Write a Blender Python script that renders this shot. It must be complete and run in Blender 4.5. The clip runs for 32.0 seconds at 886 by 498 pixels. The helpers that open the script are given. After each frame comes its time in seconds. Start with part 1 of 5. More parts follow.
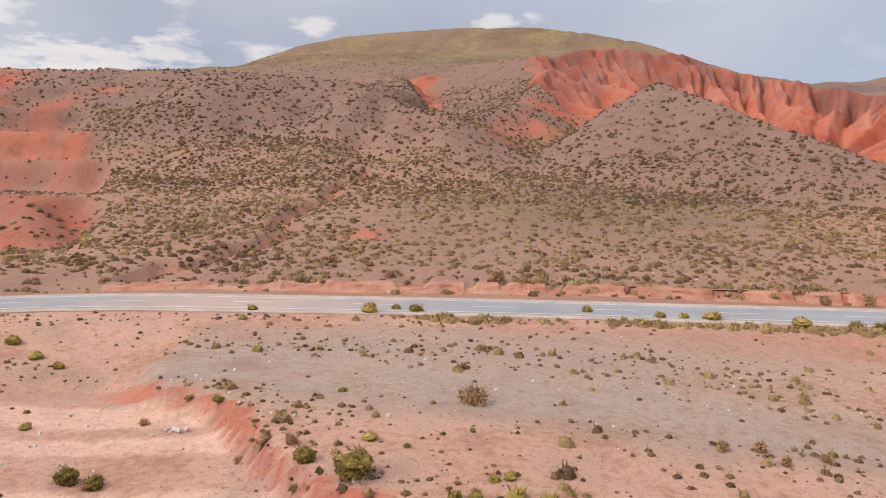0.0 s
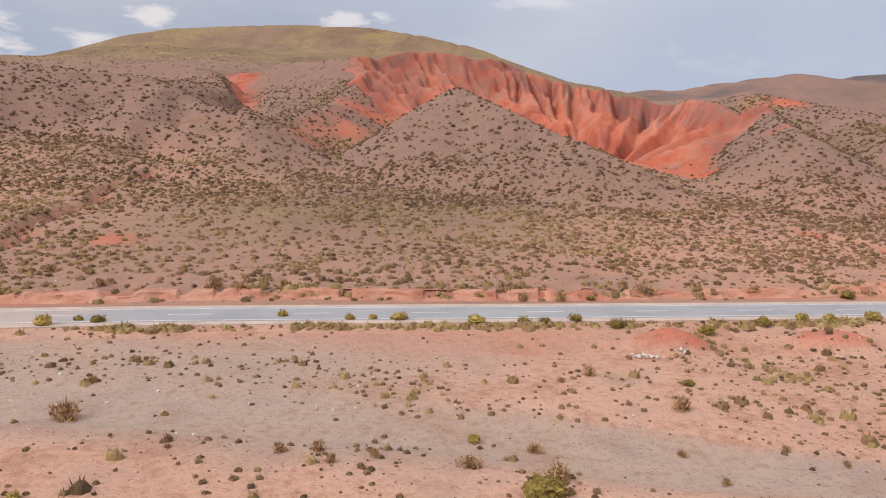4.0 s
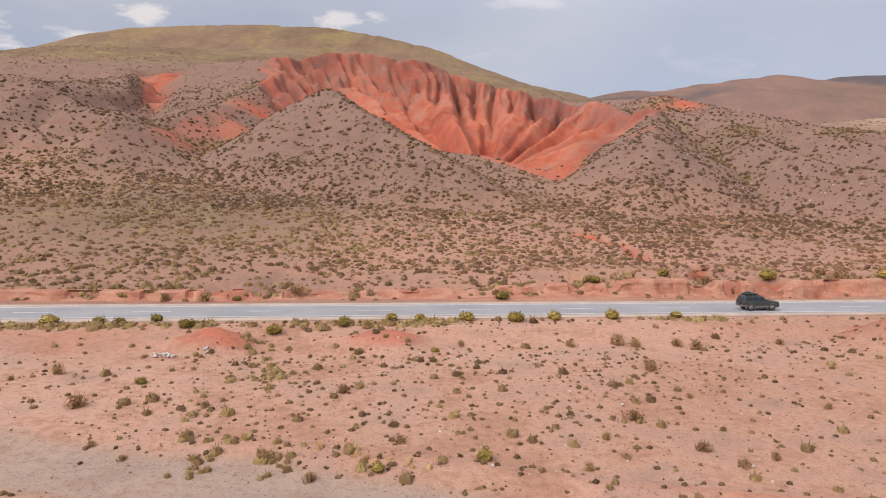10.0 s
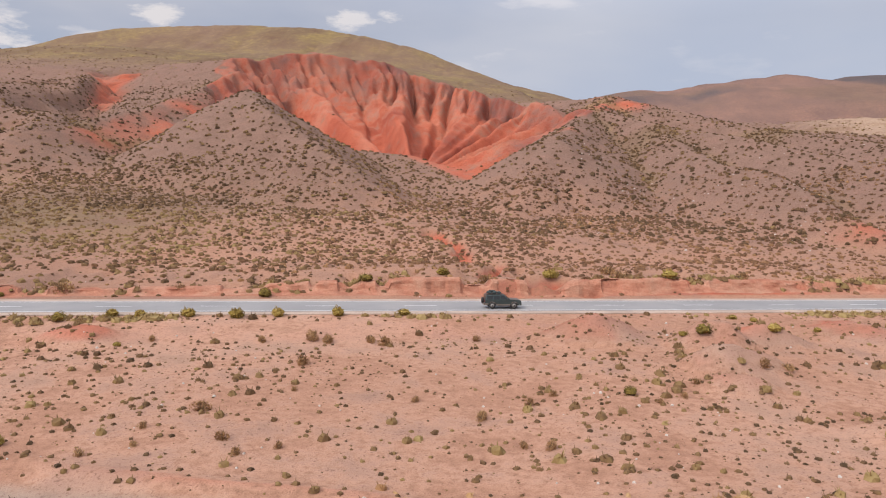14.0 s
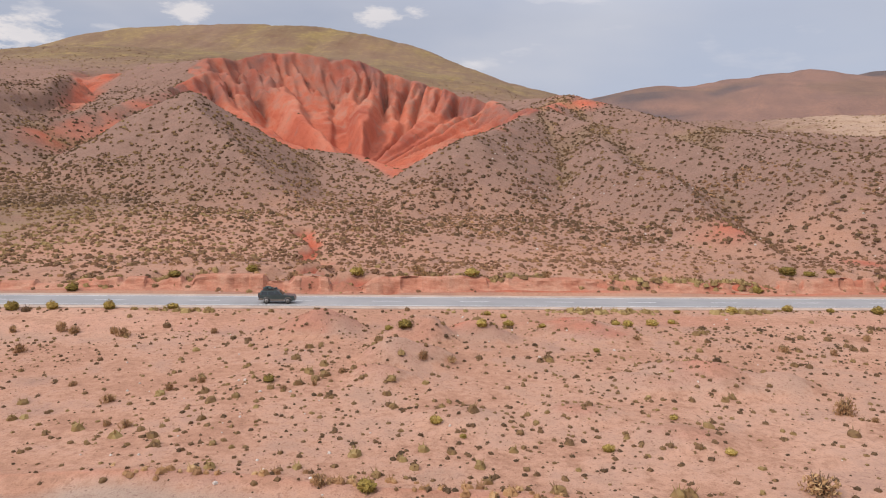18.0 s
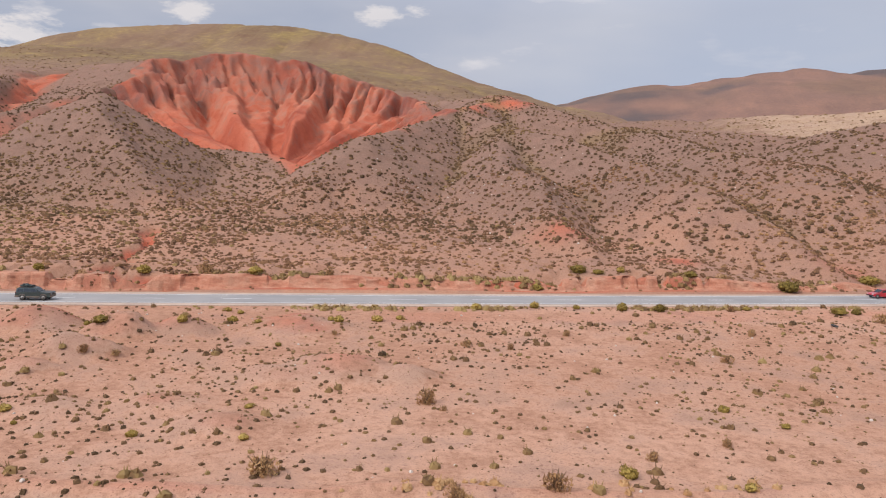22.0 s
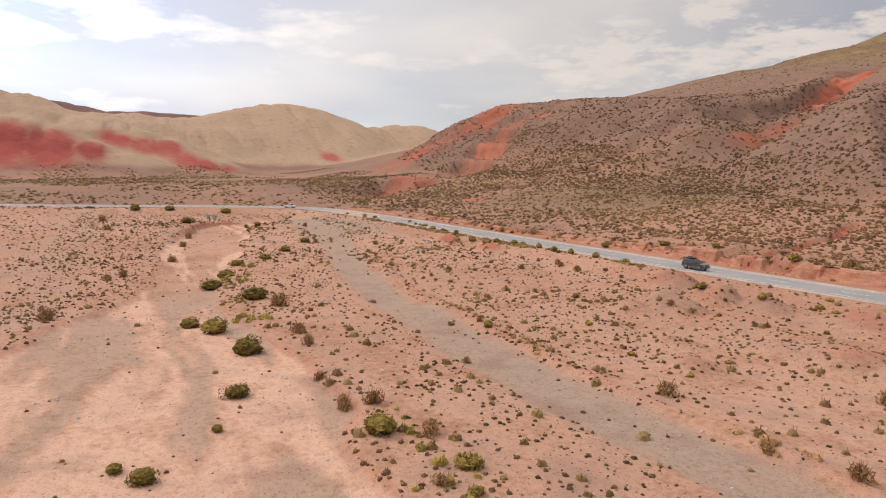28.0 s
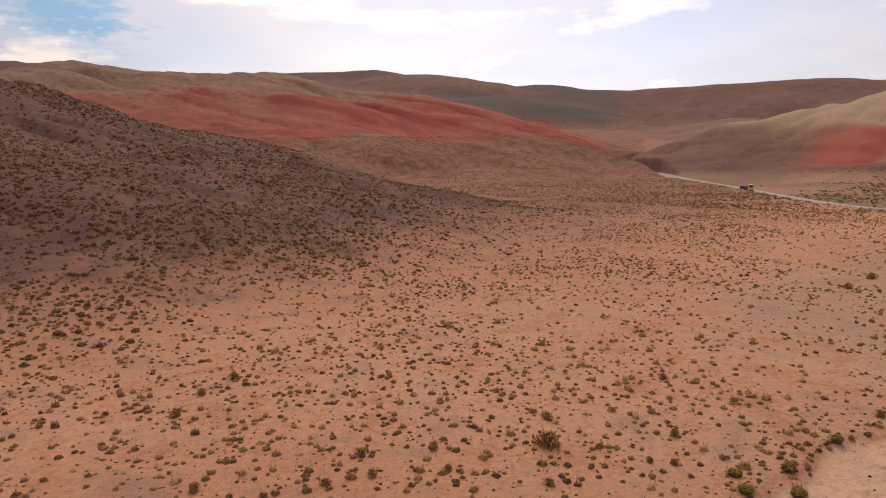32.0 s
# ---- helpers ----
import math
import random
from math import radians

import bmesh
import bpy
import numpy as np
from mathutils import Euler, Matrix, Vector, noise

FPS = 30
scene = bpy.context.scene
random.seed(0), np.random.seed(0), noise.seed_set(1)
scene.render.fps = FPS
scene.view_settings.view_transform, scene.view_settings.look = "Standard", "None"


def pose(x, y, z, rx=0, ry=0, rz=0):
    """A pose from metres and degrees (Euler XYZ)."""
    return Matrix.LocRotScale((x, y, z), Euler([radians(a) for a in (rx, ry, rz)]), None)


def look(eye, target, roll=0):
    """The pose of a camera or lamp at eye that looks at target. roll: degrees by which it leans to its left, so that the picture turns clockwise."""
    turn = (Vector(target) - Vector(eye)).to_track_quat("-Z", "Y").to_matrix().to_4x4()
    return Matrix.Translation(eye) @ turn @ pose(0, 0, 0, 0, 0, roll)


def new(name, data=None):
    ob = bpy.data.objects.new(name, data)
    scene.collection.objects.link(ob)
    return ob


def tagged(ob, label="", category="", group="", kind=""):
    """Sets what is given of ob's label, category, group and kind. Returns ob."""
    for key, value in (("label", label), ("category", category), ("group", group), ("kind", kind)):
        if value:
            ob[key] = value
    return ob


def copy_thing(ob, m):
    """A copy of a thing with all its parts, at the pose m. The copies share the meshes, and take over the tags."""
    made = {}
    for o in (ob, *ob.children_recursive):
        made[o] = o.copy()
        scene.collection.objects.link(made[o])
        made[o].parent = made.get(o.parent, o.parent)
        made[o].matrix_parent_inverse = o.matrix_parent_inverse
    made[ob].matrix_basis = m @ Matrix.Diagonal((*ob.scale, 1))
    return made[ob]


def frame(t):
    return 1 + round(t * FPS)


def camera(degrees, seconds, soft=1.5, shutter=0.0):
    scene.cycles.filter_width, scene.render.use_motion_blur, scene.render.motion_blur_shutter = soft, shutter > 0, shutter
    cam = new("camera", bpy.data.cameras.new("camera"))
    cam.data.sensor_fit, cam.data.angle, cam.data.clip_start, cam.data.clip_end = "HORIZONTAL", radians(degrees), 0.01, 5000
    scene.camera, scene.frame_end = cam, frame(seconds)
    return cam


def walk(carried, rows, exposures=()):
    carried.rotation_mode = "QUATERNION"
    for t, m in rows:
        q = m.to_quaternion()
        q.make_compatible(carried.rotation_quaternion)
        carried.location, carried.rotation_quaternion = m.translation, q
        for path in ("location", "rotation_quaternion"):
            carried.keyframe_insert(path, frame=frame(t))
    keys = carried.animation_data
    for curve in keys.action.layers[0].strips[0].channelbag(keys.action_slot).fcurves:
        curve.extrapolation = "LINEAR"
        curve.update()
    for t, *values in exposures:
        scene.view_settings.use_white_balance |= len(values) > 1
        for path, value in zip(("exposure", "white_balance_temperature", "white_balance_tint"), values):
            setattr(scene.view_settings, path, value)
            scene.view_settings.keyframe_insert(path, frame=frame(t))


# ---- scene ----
# ---- camera: a drone flying beside the road, then turning to its left and rising ----
cam = camera(63.5, 32.0, soft=1.1)
PATH = [
    (0, (8.55, -81.72, 12.11), (-18.73, 14.12, 3.71), 0.86),
    (0.5, (9.63, -81.41, 12.12), (-17.61, 14.44, 3.76), 0.77),
    (1, (11.18, -81.78, 12.39), (-13.51, 14.76, 3.95), 0.68),
    (1.5, (12.96, -81.90, 12.61), (-11.70, 14.63, 4.09), 0.69),
    (2, (14.92, -81.87, 12.86), (-6.33, 15.47, 4.33), 0.90),
    (2.5, (16.91, -81.28, 12.88), (-1.12, 16.72, 4.42), 0.94),
    (3, (19.21, -80.58, 12.89), (3.15, 17.77, 4.50), 0.95),
    (3.5, (21.79, -80.03, 12.92), (9.17, 18.82, 4.62), 0.94),
    (4, (24.44, -79.73, 12.98), (17.17, 19.67, 4.79), 0.86),
    (4.5, (27.31, -79.53, 13.06), (20.78, 19.93, 4.91), 0.92),
    (6.5, (40.29, -78.49, 13.25), (34.32, 21.00, 5.19), 0.93),
    (7, (43.84, -78.55, 13.38), (37.89, 20.94, 5.26), 0.98),
    (7.5, (47.49, -78.40, 13.47), (41.53, 21.09, 5.34), 0.98),
    (8, (51.24, -78.36, 13.59), (45.25, 21.13, 5.43), 0.99),
    (8.5, (55.12, -78.26, 13.60), (49.08, 21.22, 5.49), 1.00),
    (9, (59.04, -78.31, 13.71), (52.88, 21.17, 5.60), 0.95),
    (10, (67.04, -78.54, 14.00), (60.69, 20.92, 5.79), 0.96),
    (11, (75.39, -78.79, 14.30), (68.67, 20.64, 5.98), 0.93),
    (12, (83.37, -78.26, 14.31), (76.52, 21.17, 6.09), 1.05),
    (13, (91.34, -78.36, 14.58), (84.56, 21.07, 6.31), 1.14),
    (13.5, (95.63, -78.42, 14.62), (88.67, 21.00, 6.39), 1.10),
    (15.5, (111.59, -79.64, 15.32), (99.81, 19.28, 6.61), 1.29),
    (16, (115.49, -80.52, 15.71), (104.15, 18.44, 6.89), 1.35),
    (17, (124.25, -80.73, 15.88), (112.83, 18.22, 7.06), 1.19),
    (18, (132.99, -80.91, 16.20), (121.48, 18.02, 7.29), 1.19),
    (19, (141.75, -80.51, 16.41), (130.09, 18.40, 7.46), 1.20),
    (20, (150.48, -80.32, 16.65), (138.81, 18.59, 7.65), 1.18),
    (21, (159.38, -80.29, 16.86), (147.56, 18.60, 7.84), 1.07),
    (22, (167.70, -80.18, 17.13), (156.05, 18.73, 8.09), 1.17),
    (23, (176.38, -79.70, 17.46), (164.70, 19.20, 8.32), 1.20),
    (24, (184.82, -78.77, 17.51), (173.31, 20.14, 8.40), 1.12),
    (25, (193.23, -78.76, 17.89), (181.96, 20.18, 8.69), 1.09),
    (25.5, (197.75, -78.67, 17.71), (186.78, 20.32, 8.72), 2.91),
    (26, (199.90, -79.00, 17.90), (188.80, 19.94, 8.49), 3.00),
    (26.5, (200.40, -79.00, 18.05), (186.55, 19.52, 7.94), 2.90),
    (27, (200.50, -79.00, 18.20), (169.78, 15.53, 7.23), 2.70),
    (27.5, (200.50, -79.00, 18.35), (139.76, -0.38, 6.98), 2.33),
    (27.7, (200.52, -78.93, 18.35), (126.38, -12.87, 6.57), 1.46),
    (28, (200.55, -78.82, 18.35), (108.64, -41.38, 6.00), 1.39),
    (28.3, (200.57, -78.71, 18.43), (101.79, -70.13, 5.48), 0.68),
    (28.5, (200.59, -78.64, 18.48), (102.23, -90.66, 5.05), 0.34),
    (28.6, (200.60, -78.60, 18.50), (103.72, -99.55, 5.22), 0.36),
    (29, (200.73, -77.80, 18.52), (117.67, -131.87, 5.25), -0.65),
    (29.5, (200.90, -77.38, 18.55), (126.20, -142.57, 5.48), -0.88),
    (30, (200.91, -77.34, 18.75), (129.65, -146.29, 5.77), -1.06),
    (30.5, (200.92, -77.31, 19.45), (131.58, -148.18, 6.46), -1.15),
    (31, (200.93, -77.27, 20.40), (132.55, -149.08, 7.47), -1.21),
    (31.5, (200.94, -77.24, 21.50), (133.27, -149.71, 8.52), -1.28),
    (32, (200.95, -77.20, 22.60), (133.65, -150.01, 9.61), -1.31),
]
EXPOSURES = [(0, -0.13, 6900, 14), (12.0, -0.15, 6950, 15), (25.5, -0.19, 6950, 15), (27.5, -0.16, 7000, 15), (28.0, -0.33, 7700, 16), (28.2, -0.62, 8300, 18), (28.5, -0.78, 8600, 19), (29.0, -0.92, 8900, 21), (32.0, -0.92, 8900, 21)]
walk(cam, [(t, look(eye, target, roll)) for t, eye, target, roll in PATH], exposures=EXPOSURES)

# ---- world: thin high cloud over a blue sky, soft sun ----
SUN_ELEVATION, SUN_AZIMUTH = radians(42), radians(228)  # azimuth clockwise from +y

CLOUD, CLEAR = (0.86, 0.87, 0.90, 1), (0.16, 0.44, 0.74, 1)
CLOUDS = [(-0.819, 0.557, 0.135, 0.075, CLOUD), (-0.718, 0.681, 0.141, 0.06, CLOUD), (-0.677, 0.721, 0.149, 0.05, CLOUD), (-0.643, 0.751, 0.152, 0.05, CLOUD),
          (-0.73, 0.656, 0.192, 0.04, CLOUD), (-0.588, 0.791, 0.165, 0.04, CLOUD), (-0.205, 0.954, 0.22, 0.028, CLOUD), (-0.157, 0.961, 0.228, 0.016, CLOUD),
          (-0.428, 0.879, 0.212, 0.024, CLOUD), (-0.27, -0.945, 0.172, 0.075, CLEAR), (-0.25, -0.96, 0.126, 0.055, CLOUD), (-0.225, -0.967, 0.112, 0.045, CLOUD)]


def build_world():
    world = bpy.data.worlds.new("sky")
    scene.world = world
    world.use_nodes = True
    nt = world.node_tree
    nodes, links = nt.nodes, nt.links
    nodes.clear()
    out = nodes.new("ShaderNodeOutputWorld")
    back = nodes.new("ShaderNodeBackground")
    sky = nodes.new("ShaderNodeTexSky")
    sky.sky_type, sky.sun_disc = "NISHITA", False
    sky.sun_elevation, sky.sun_rotation = SUN_ELEVATION, SUN_AZIMUTH
    sky.altitude, sky.dust_density = 3200, 1.5
    coord = nodes.new("ShaderNodeTexCoord")
    sep = nodes.new("ShaderNodeSeparateXYZ")
    links.new(coord.outputs["Generated"], sep.inputs[0])
    lift = math_node(nt, "ADD", sep.outputs[2], 0.16)
    u = math_node(nt, "DIVIDE", sep.outputs[0], lift)
    v = math_node(nt, "DIVIDE", sep.outputs[1], lift)
    flat = nodes.new("ShaderNodeCombineXYZ")
    links.new(u, flat.inputs[0]), links.new(v, flat.inputs[1])
    # broad veil
    veil = noise_node(nt, flat.outputs[0], 0.55, 5, 0.55)
    veil_amount = ramp_node(nt, veil, [(0.34, (0.55, 0.55, 0.55, 1)), (0.62, (1, 1, 1, 1))])
    tone = noise_node(nt, flat.outputs[0], 0.3, 4, 0.5)
    veil_tone = ramp_node(nt, tone, [(0.36, (0.44, 0.52, 0.67, 1)), (0.5, (0.60, 0.65, 0.75, 1)), (0.66, (0.78, 0.82, 0.87, 1))])
    scaled = mix_node(nt, "MULTIPLY", 1.0, sky.outputs[0], (0.115, 0.115, 0.115, 1))
    base = mix_node(nt, "MIX", veil_amount, scaled, veil_tone)
    # low cumulus
    squash = nodes.new("ShaderNodeMapping")
    squash.inputs["Scale"].default_value = (1, 1, 3.2)
    squash.inputs["Location"].default_value = (0.35, 0.1, 0.0)
    links.new(coord.outputs["Generated"], squash.inputs[0])
    puff = noise_node(nt, squash.outputs[0], 5.5, 7, 0.55)
    puff_amount = ramp_node(nt, puff, [(0.56, (0, 0, 0, 1)), (0.66, (0.75, 0.75, 0.75, 1))])
    puffed = mix_node(nt, "MIX", puff_amount, base, (0.90, 0.91, 0.94, 1))
    billow = noise_node(nt, squash.outputs[0], 22, 7, 0.65)
    for x, y, z, wide, colour in CLOUDS:
        off = nodes.new("ShaderNodeVectorMath")
        off.operation = "SUBTRACT"
        links.new(coord.outputs["Generated"], off.inputs[0])
        off.inputs[1].default_value = (x, y, z)
        shape = nodes.new("ShaderNodeVectorMath")
        shape.operation = "MULTIPLY"
        links.new(off.outputs[0], shape.inputs[0])
        shape.inputs[1].default_value = (1, 1, 2.0)
        far = nodes.new("ShaderNodeVectorMath")
        far.operation = "LENGTH"
        links.new(shape.outputs[0], far.inputs[0])
        near = math_node(nt, "SUBTRACT", 1.35, math_node(nt, "DIVIDE", far.outputs["Value"], wide))
        near = math_node(nt, "ADD", near, math_node(nt, "MULTIPLY", math_node(nt, "SUBTRACT", billow, 0.5), 4.0))
        amount = ramp_node(nt, near, [(0.2, (0, 0, 0, 1)), (1.3, (0.8, 0.8, 0.8, 1))])
        puffed = mix_node(nt, "MIX", amount, puffed, colour)
    # thinner veil to the north-north-east, with the blue coming through
    gap = nodes.new("ShaderNodeVectorMath")
    gap.operation = "DISTANCE"
    links.new(coord.outputs["Generated"], gap.inputs[0])
    gap.inputs[1].default_value = (0.26, 0.96, 0.10)
    ragged = math_node(nt, "ADD", gap.outputs["Value"], math_node(nt, "MULTIPLY", math_node(nt, "SUBTRACT", tone, 0.5), 0.5))
    puffed = mix_node(nt, "MIX", ramp_node(nt, ragged, [(0.08, (0.72, 0.72, 0.72, 1)), (0.48, (0, 0, 0, 1))]), puffed, (0.47, 0.575, 0.755, 1))
    # an overcast sky is brighter overhead, and towards the veiled sun
    up = math_node(nt, "MULTIPLY", math_node(nt, "MAXIMUM", math_node(nt, "SUBTRACT", sep.outputs[2], 0.22), 0.0), 1.9)
    towards = nodes.new("ShaderNodeVectorMath")
    towards.operation = "DOT_PRODUCT"
    links.new(coord.outputs["Generated"], towards.inputs[0])
    towards.inputs[1].default_value = (math.sin(SUN_AZIMUTH), math.cos(SUN_AZIMUTH), 0.25)
    glow = math_node(nt, "MULTIPLY", math_node(nt, "POWER", math_node(nt, "MAXIMUM", towards.outputs["Value"], 0.0), 3.0), 1.6)
    bright = nodes.new("ShaderNodeCombineXYZ")
    for k, share in enumerate((0.9, 1.0, 1.14)):
        links.new(math_node(nt, "ADD", math_node(nt, "ADD", up, math_node(nt, "MULTIPLY", glow, share)), 1.0), bright.inputs[k])
    puffed = mix_node(nt, "MULTIPLY", 1.0, puffed, bright.outputs[0])
    links.new(puffed, back.inputs[0])
    back.inputs[1].default_value = 1.0
    links.new(back.outputs[0], out.inputs[0])


def math_node(nt, op, a, b=None):
    n = nt.nodes.new("ShaderNodeMath")
    n.operation = op
    for i, s in enumerate((a, b)):
        if s is None:
            continue
        if isinstance(s, (int, float)):
            n.inputs[i].default_value = s
        else:
            nt.links.new(s, n.inputs[i])
    return n.outputs[0]


def noise_node(nt, vector, scale, detail=4, rough=0.5, distortion=0.0):
    n = nt.nodes.new("ShaderNodeTexNoise")
    n.inputs["Scale"].default_value, n.inputs["Detail"].default_value = scale, detail
    n.inputs["Roughness"].default_value, n.inputs["Distortion"].default_value = rough, distortion
    if vector is not None:
        nt.links.new(vector, n.inputs["Vector"])
    return n.outputs[0]


def ramp_node(nt, fac, stops):
    n = nt.nodes.new("ShaderNodeValToRGB")
    el = n.color_ramp.elements
    while len(el) < len(stops):
        el.new(0.5)
    for e, (p, c) in zip(el, stops):
        e.position, e.color = p, c
    nt.links.new(fac, n.inputs[0])
    return n.outputs[0]


def mix_node(nt, kind, fac, a, b):
    n = nt.nodes.new("ShaderNodeMix")
    n.data_type, n.blend_type, n.clamp_factor = "RGBA", kind, True
    for i, s in ((0, fac), (6, a), (7, b)):
        if isinstance(s, (int, float, tuple)):
            n.inputs[i].default_value = s
        else:
            nt.links.new(s, n.inputs[i])
    return n.outputs[2]


build_world()
sun = new("sun", bpy.data.lights.new("sun", "SUN"))
sun.data.energy, sun.data.angle, sun.data.color = 2.2, radians(10), (1.0, 0.95, 0.88)
SUN_WAY = Vector((math.sin(SUN_AZIMUTH) * math.cos(SUN_ELEVATION), math.cos(SUN_AZIMUTH) * math.cos(SUN_ELEVATION), math.sin(SUN_ELEVATION)))
sun.matrix_world = look(SUN_WAY * 300, (0, 0, 0))

# ---- materials ----


def surface(name, rough=0.9, metal=0.0):
    mat = bpy.data.materials.new(name)
    mat.use_nodes = True
    nt = mat.node_tree
    bsdf = nt.nodes["Principled BSDF"]
    bsdf.inputs["Roughness"].default_value, bsdf.inputs["Metallic"].default_value = rough, metal
    return mat, nt, bsdf


def bump(nt, bsdf, height, strength=0.4, distance=0.1):
    b = nt.nodes.new("ShaderNodeBump")
    b.inputs["Strength"].default_value, b.inputs["Distance"].default_value = strength, distance
    nt.links.new(height, b.inputs["Height"])
    nt.links.new(b.outputs[0], bsdf.inputs["Normal"])


def plain(name, colour, rough=0.6, metal=0.0, vary=0.25, scale=6.0, coat=0.0):
    """A paint, rubber or stone of one colour with soft dirt at two scales."""
    mat, nt, bsdf = surface(name, rough, metal)
    pos = nt.nodes.new("ShaderNodeTexCoord").outputs["Object"]
    big, fine = noise_node(nt, pos, scale * 0.3, 3), noise_node(nt, pos, scale * 4, 4)
    dirt = math_node(nt, "MULTIPLY", big, fine)
    dark = tuple(c * (1 - vary) for c in colour[:3]) + (1,)
    light = tuple(min(1, c * (1 + vary)) for c in colour[:3]) + (1,)
    nt.links.new(ramp_node(nt, dirt, [(0.12, dark), (0.42, light)]), bsdf.inputs["Base Color"])
    bsdf.inputs["Coat Weight"].default_value = coat
    return mat


def soil_material():
    mat, nt, bsdf = surface("desert_soil", 0.95)
    bsdf.inputs["Specular IOR Level"].default_value = 0.15
    pos = nt.nodes.new("ShaderNodeTexCoord").outputs["Object"]
    zone = nt.nodes.new("ShaderNodeAttribute")
    zone.attribute_name = "zone"
    split = nt.nodes.new("ShaderNodeSeparateColor")
    nt.links.new(zone.outputs["Color"], split.inputs[0])
    red, sand, grey = split.outputs[0], split.outputs[1], split.outputs[2]
    zone2 = nt.nodes.new("ShaderNodeAttribute")
    zone2.attribute_name = "zone_far"
    split2 = nt.nodes.new("ShaderNodeSeparateColor")
    nt.links.new(zone2.outputs["Color"], split2.inputs[0])
    grass, white, purple = split2.outputs[0], split2.outputs[1], split2.outputs[2]
    zone3 = nt.nodes.new("ShaderNodeAttribute")
    zone3.attribute_name = "zone_rock"
    split3 = nt.nodes.new("ShaderNodeSeparateColor")
    nt.links.new(zone3.outputs["Color"], split3.inputs[0])
    crimson, slate_haze = split3.outputs[0], split3.outputs[1]
    broad = noise_node(nt, pos, 0.022, 6, 0.6)
    mid = noise_node(nt, pos, 0.16, 6, 0.62)
    fine = noise_node(nt, pos, 1.7, 6, 0.7)
    grit = noise_node(nt, pos, 9.0, 4, 0.7)

    def worn(mask, soft=0.35):
        """A mask with a ragged edge."""
        ragged = math_node(nt, "ADD", mask, math_node(nt, "MULTIPLY", math_node(nt, "SUBTRACT", mid, 0.5), 1.1))
        ragged = math_node(nt, "ADD", ragged, math_node(nt, "MULTIPLY", math_node(nt, "SUBTRACT", fine, 0.5), 0.6))
        return ramp_node(nt, ragged, [(0.5 - soft / 2, (0, 0, 0, 1)), (0.5 + soft / 2, (1, 1, 1, 1))])

    col = ramp_node(nt, mid, [(0.25, (0.37, 0.190, 0.122, 1)), (0.5, (0.45, 0.242, 0.158, 1)), (0.75, (0.51, 0.292, 0.197, 1))])
    ochre = ramp_node(nt, mid, [(0.28, (0.48, 0.215, 0.13, 1)), (0.7, (0.62, 0.305, 0.19, 1))])
    col = mix_node(nt, "MIX", worn(zone.outputs["Alpha"], 0.9), col, ochre)
    stony = ramp_node(nt, mid, [(0.3, (0.205, 0.121, 0.088, 1)), (0.7, (0.297, 0.179, 0.132, 1))])
    col = mix_node(nt, "MIX", worn(grey, 0.7), col, stony)
    gravel = ramp_node(nt, mid, [(0.3, (0.345, 0.242, 0.180, 1)), (0.7, (0.435, 0.322, 0.248, 1))])
    col = mix_node(nt, "MIX", worn(split3.outputs[2], 0.7), col, gravel)
    pale = ramp_node(nt, mid, [(0.3, (0.57, 0.335, 0.228, 1)), (0.7, (0.70, 0.445, 0.325, 1))])
    col = mix_node(nt, "MIX", worn(sand, 0.6), col, pale)
    rock = ramp_node(nt, broad, [(0.3, (0.36, 0.085, 0.05, 1)), (0.5, (0.50, 0.135, 0.075, 1)), (0.7, (0.53, 0.20, 0.125, 1))])
    rock = mix_node(nt, "MULTIPLY", 0.6, rock, ramp_node(nt, mid, [(0.3, (0.62, 0.56, 0.56, 1)), (0.5, (0.95, 0.95, 0.95, 1)), (0.7, (1.12, 1.2, 1.25, 1))]))
    strength = math_node(nt, "MINIMUM", math_node(nt, "MULTIPLY", red, 1.15), 1.0)
    col = mix_node(nt, "MIX", math_node(nt, "MULTIPLY", worn(red, 0.6), strength), col, rock)
    straw = ramp_node(nt, mid, [(0.3, (0.175, 0.112, 0.068, 1)), (0.55, (0.22, 0.15, 0.082, 1)), (0.68, (0.32, 0.245, 0.09, 1))])
    straw = mix_node(nt, "MULTIPLY", 1.0, straw, ramp_node(nt, broad, [(0.34, (0.80, 0.72, 0.72, 1)), (0.5, (1.0, 1.0, 0.95, 1)), (0.62, (1.22, 1.28, 0.92, 1))]))
    col = mix_node(nt, "MIX", worn(grass, 0.9), col, straw)
    chalk = ramp_node(nt, mid, [(0.3, (0.37, 0.240, 0.155, 1)), (0.5, (0.45, 0.310, 0.205, 1)), (0.7, (0.54, 0.40, 0.285, 1))])
    col = mix_node(nt, "MIX", worn(white, 0.8), col, chalk)
    # maroon leans to blue-grey, distance haze put into the far ranges' colour
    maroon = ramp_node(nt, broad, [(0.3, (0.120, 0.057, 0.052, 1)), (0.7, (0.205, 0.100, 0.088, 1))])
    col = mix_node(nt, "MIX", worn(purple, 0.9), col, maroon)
    wine = ramp_node(nt, broad, [(0.3, (0.28, 0.050, 0.045, 1)), (0.5, (0.40, 0.080, 0.064, 1)), (0.7, (0.44, 0.135, 0.095, 1))])
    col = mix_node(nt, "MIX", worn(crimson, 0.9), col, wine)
    # grey for slate patches, and for haze painted on the far mountains
    slate_haze_grey = ramp_node(nt, mid, [(0.3, (0.075, 0.062, 0.062, 1)), (0.7, (0.125, 0.098, 0.094, 1))])
    col = mix_node(nt, "MIX", worn(slate_haze, 1.0), col, slate_haze_grey)
    speck = ramp_node(nt, grit, [(0.30, (0.55, 0.52, 0.50, 1)), (0.46, (0.97, 0.97, 0.97, 1)), (0.6, (1, 1, 1, 1)), (0.74, (1.25, 1.25, 1.25, 1))])
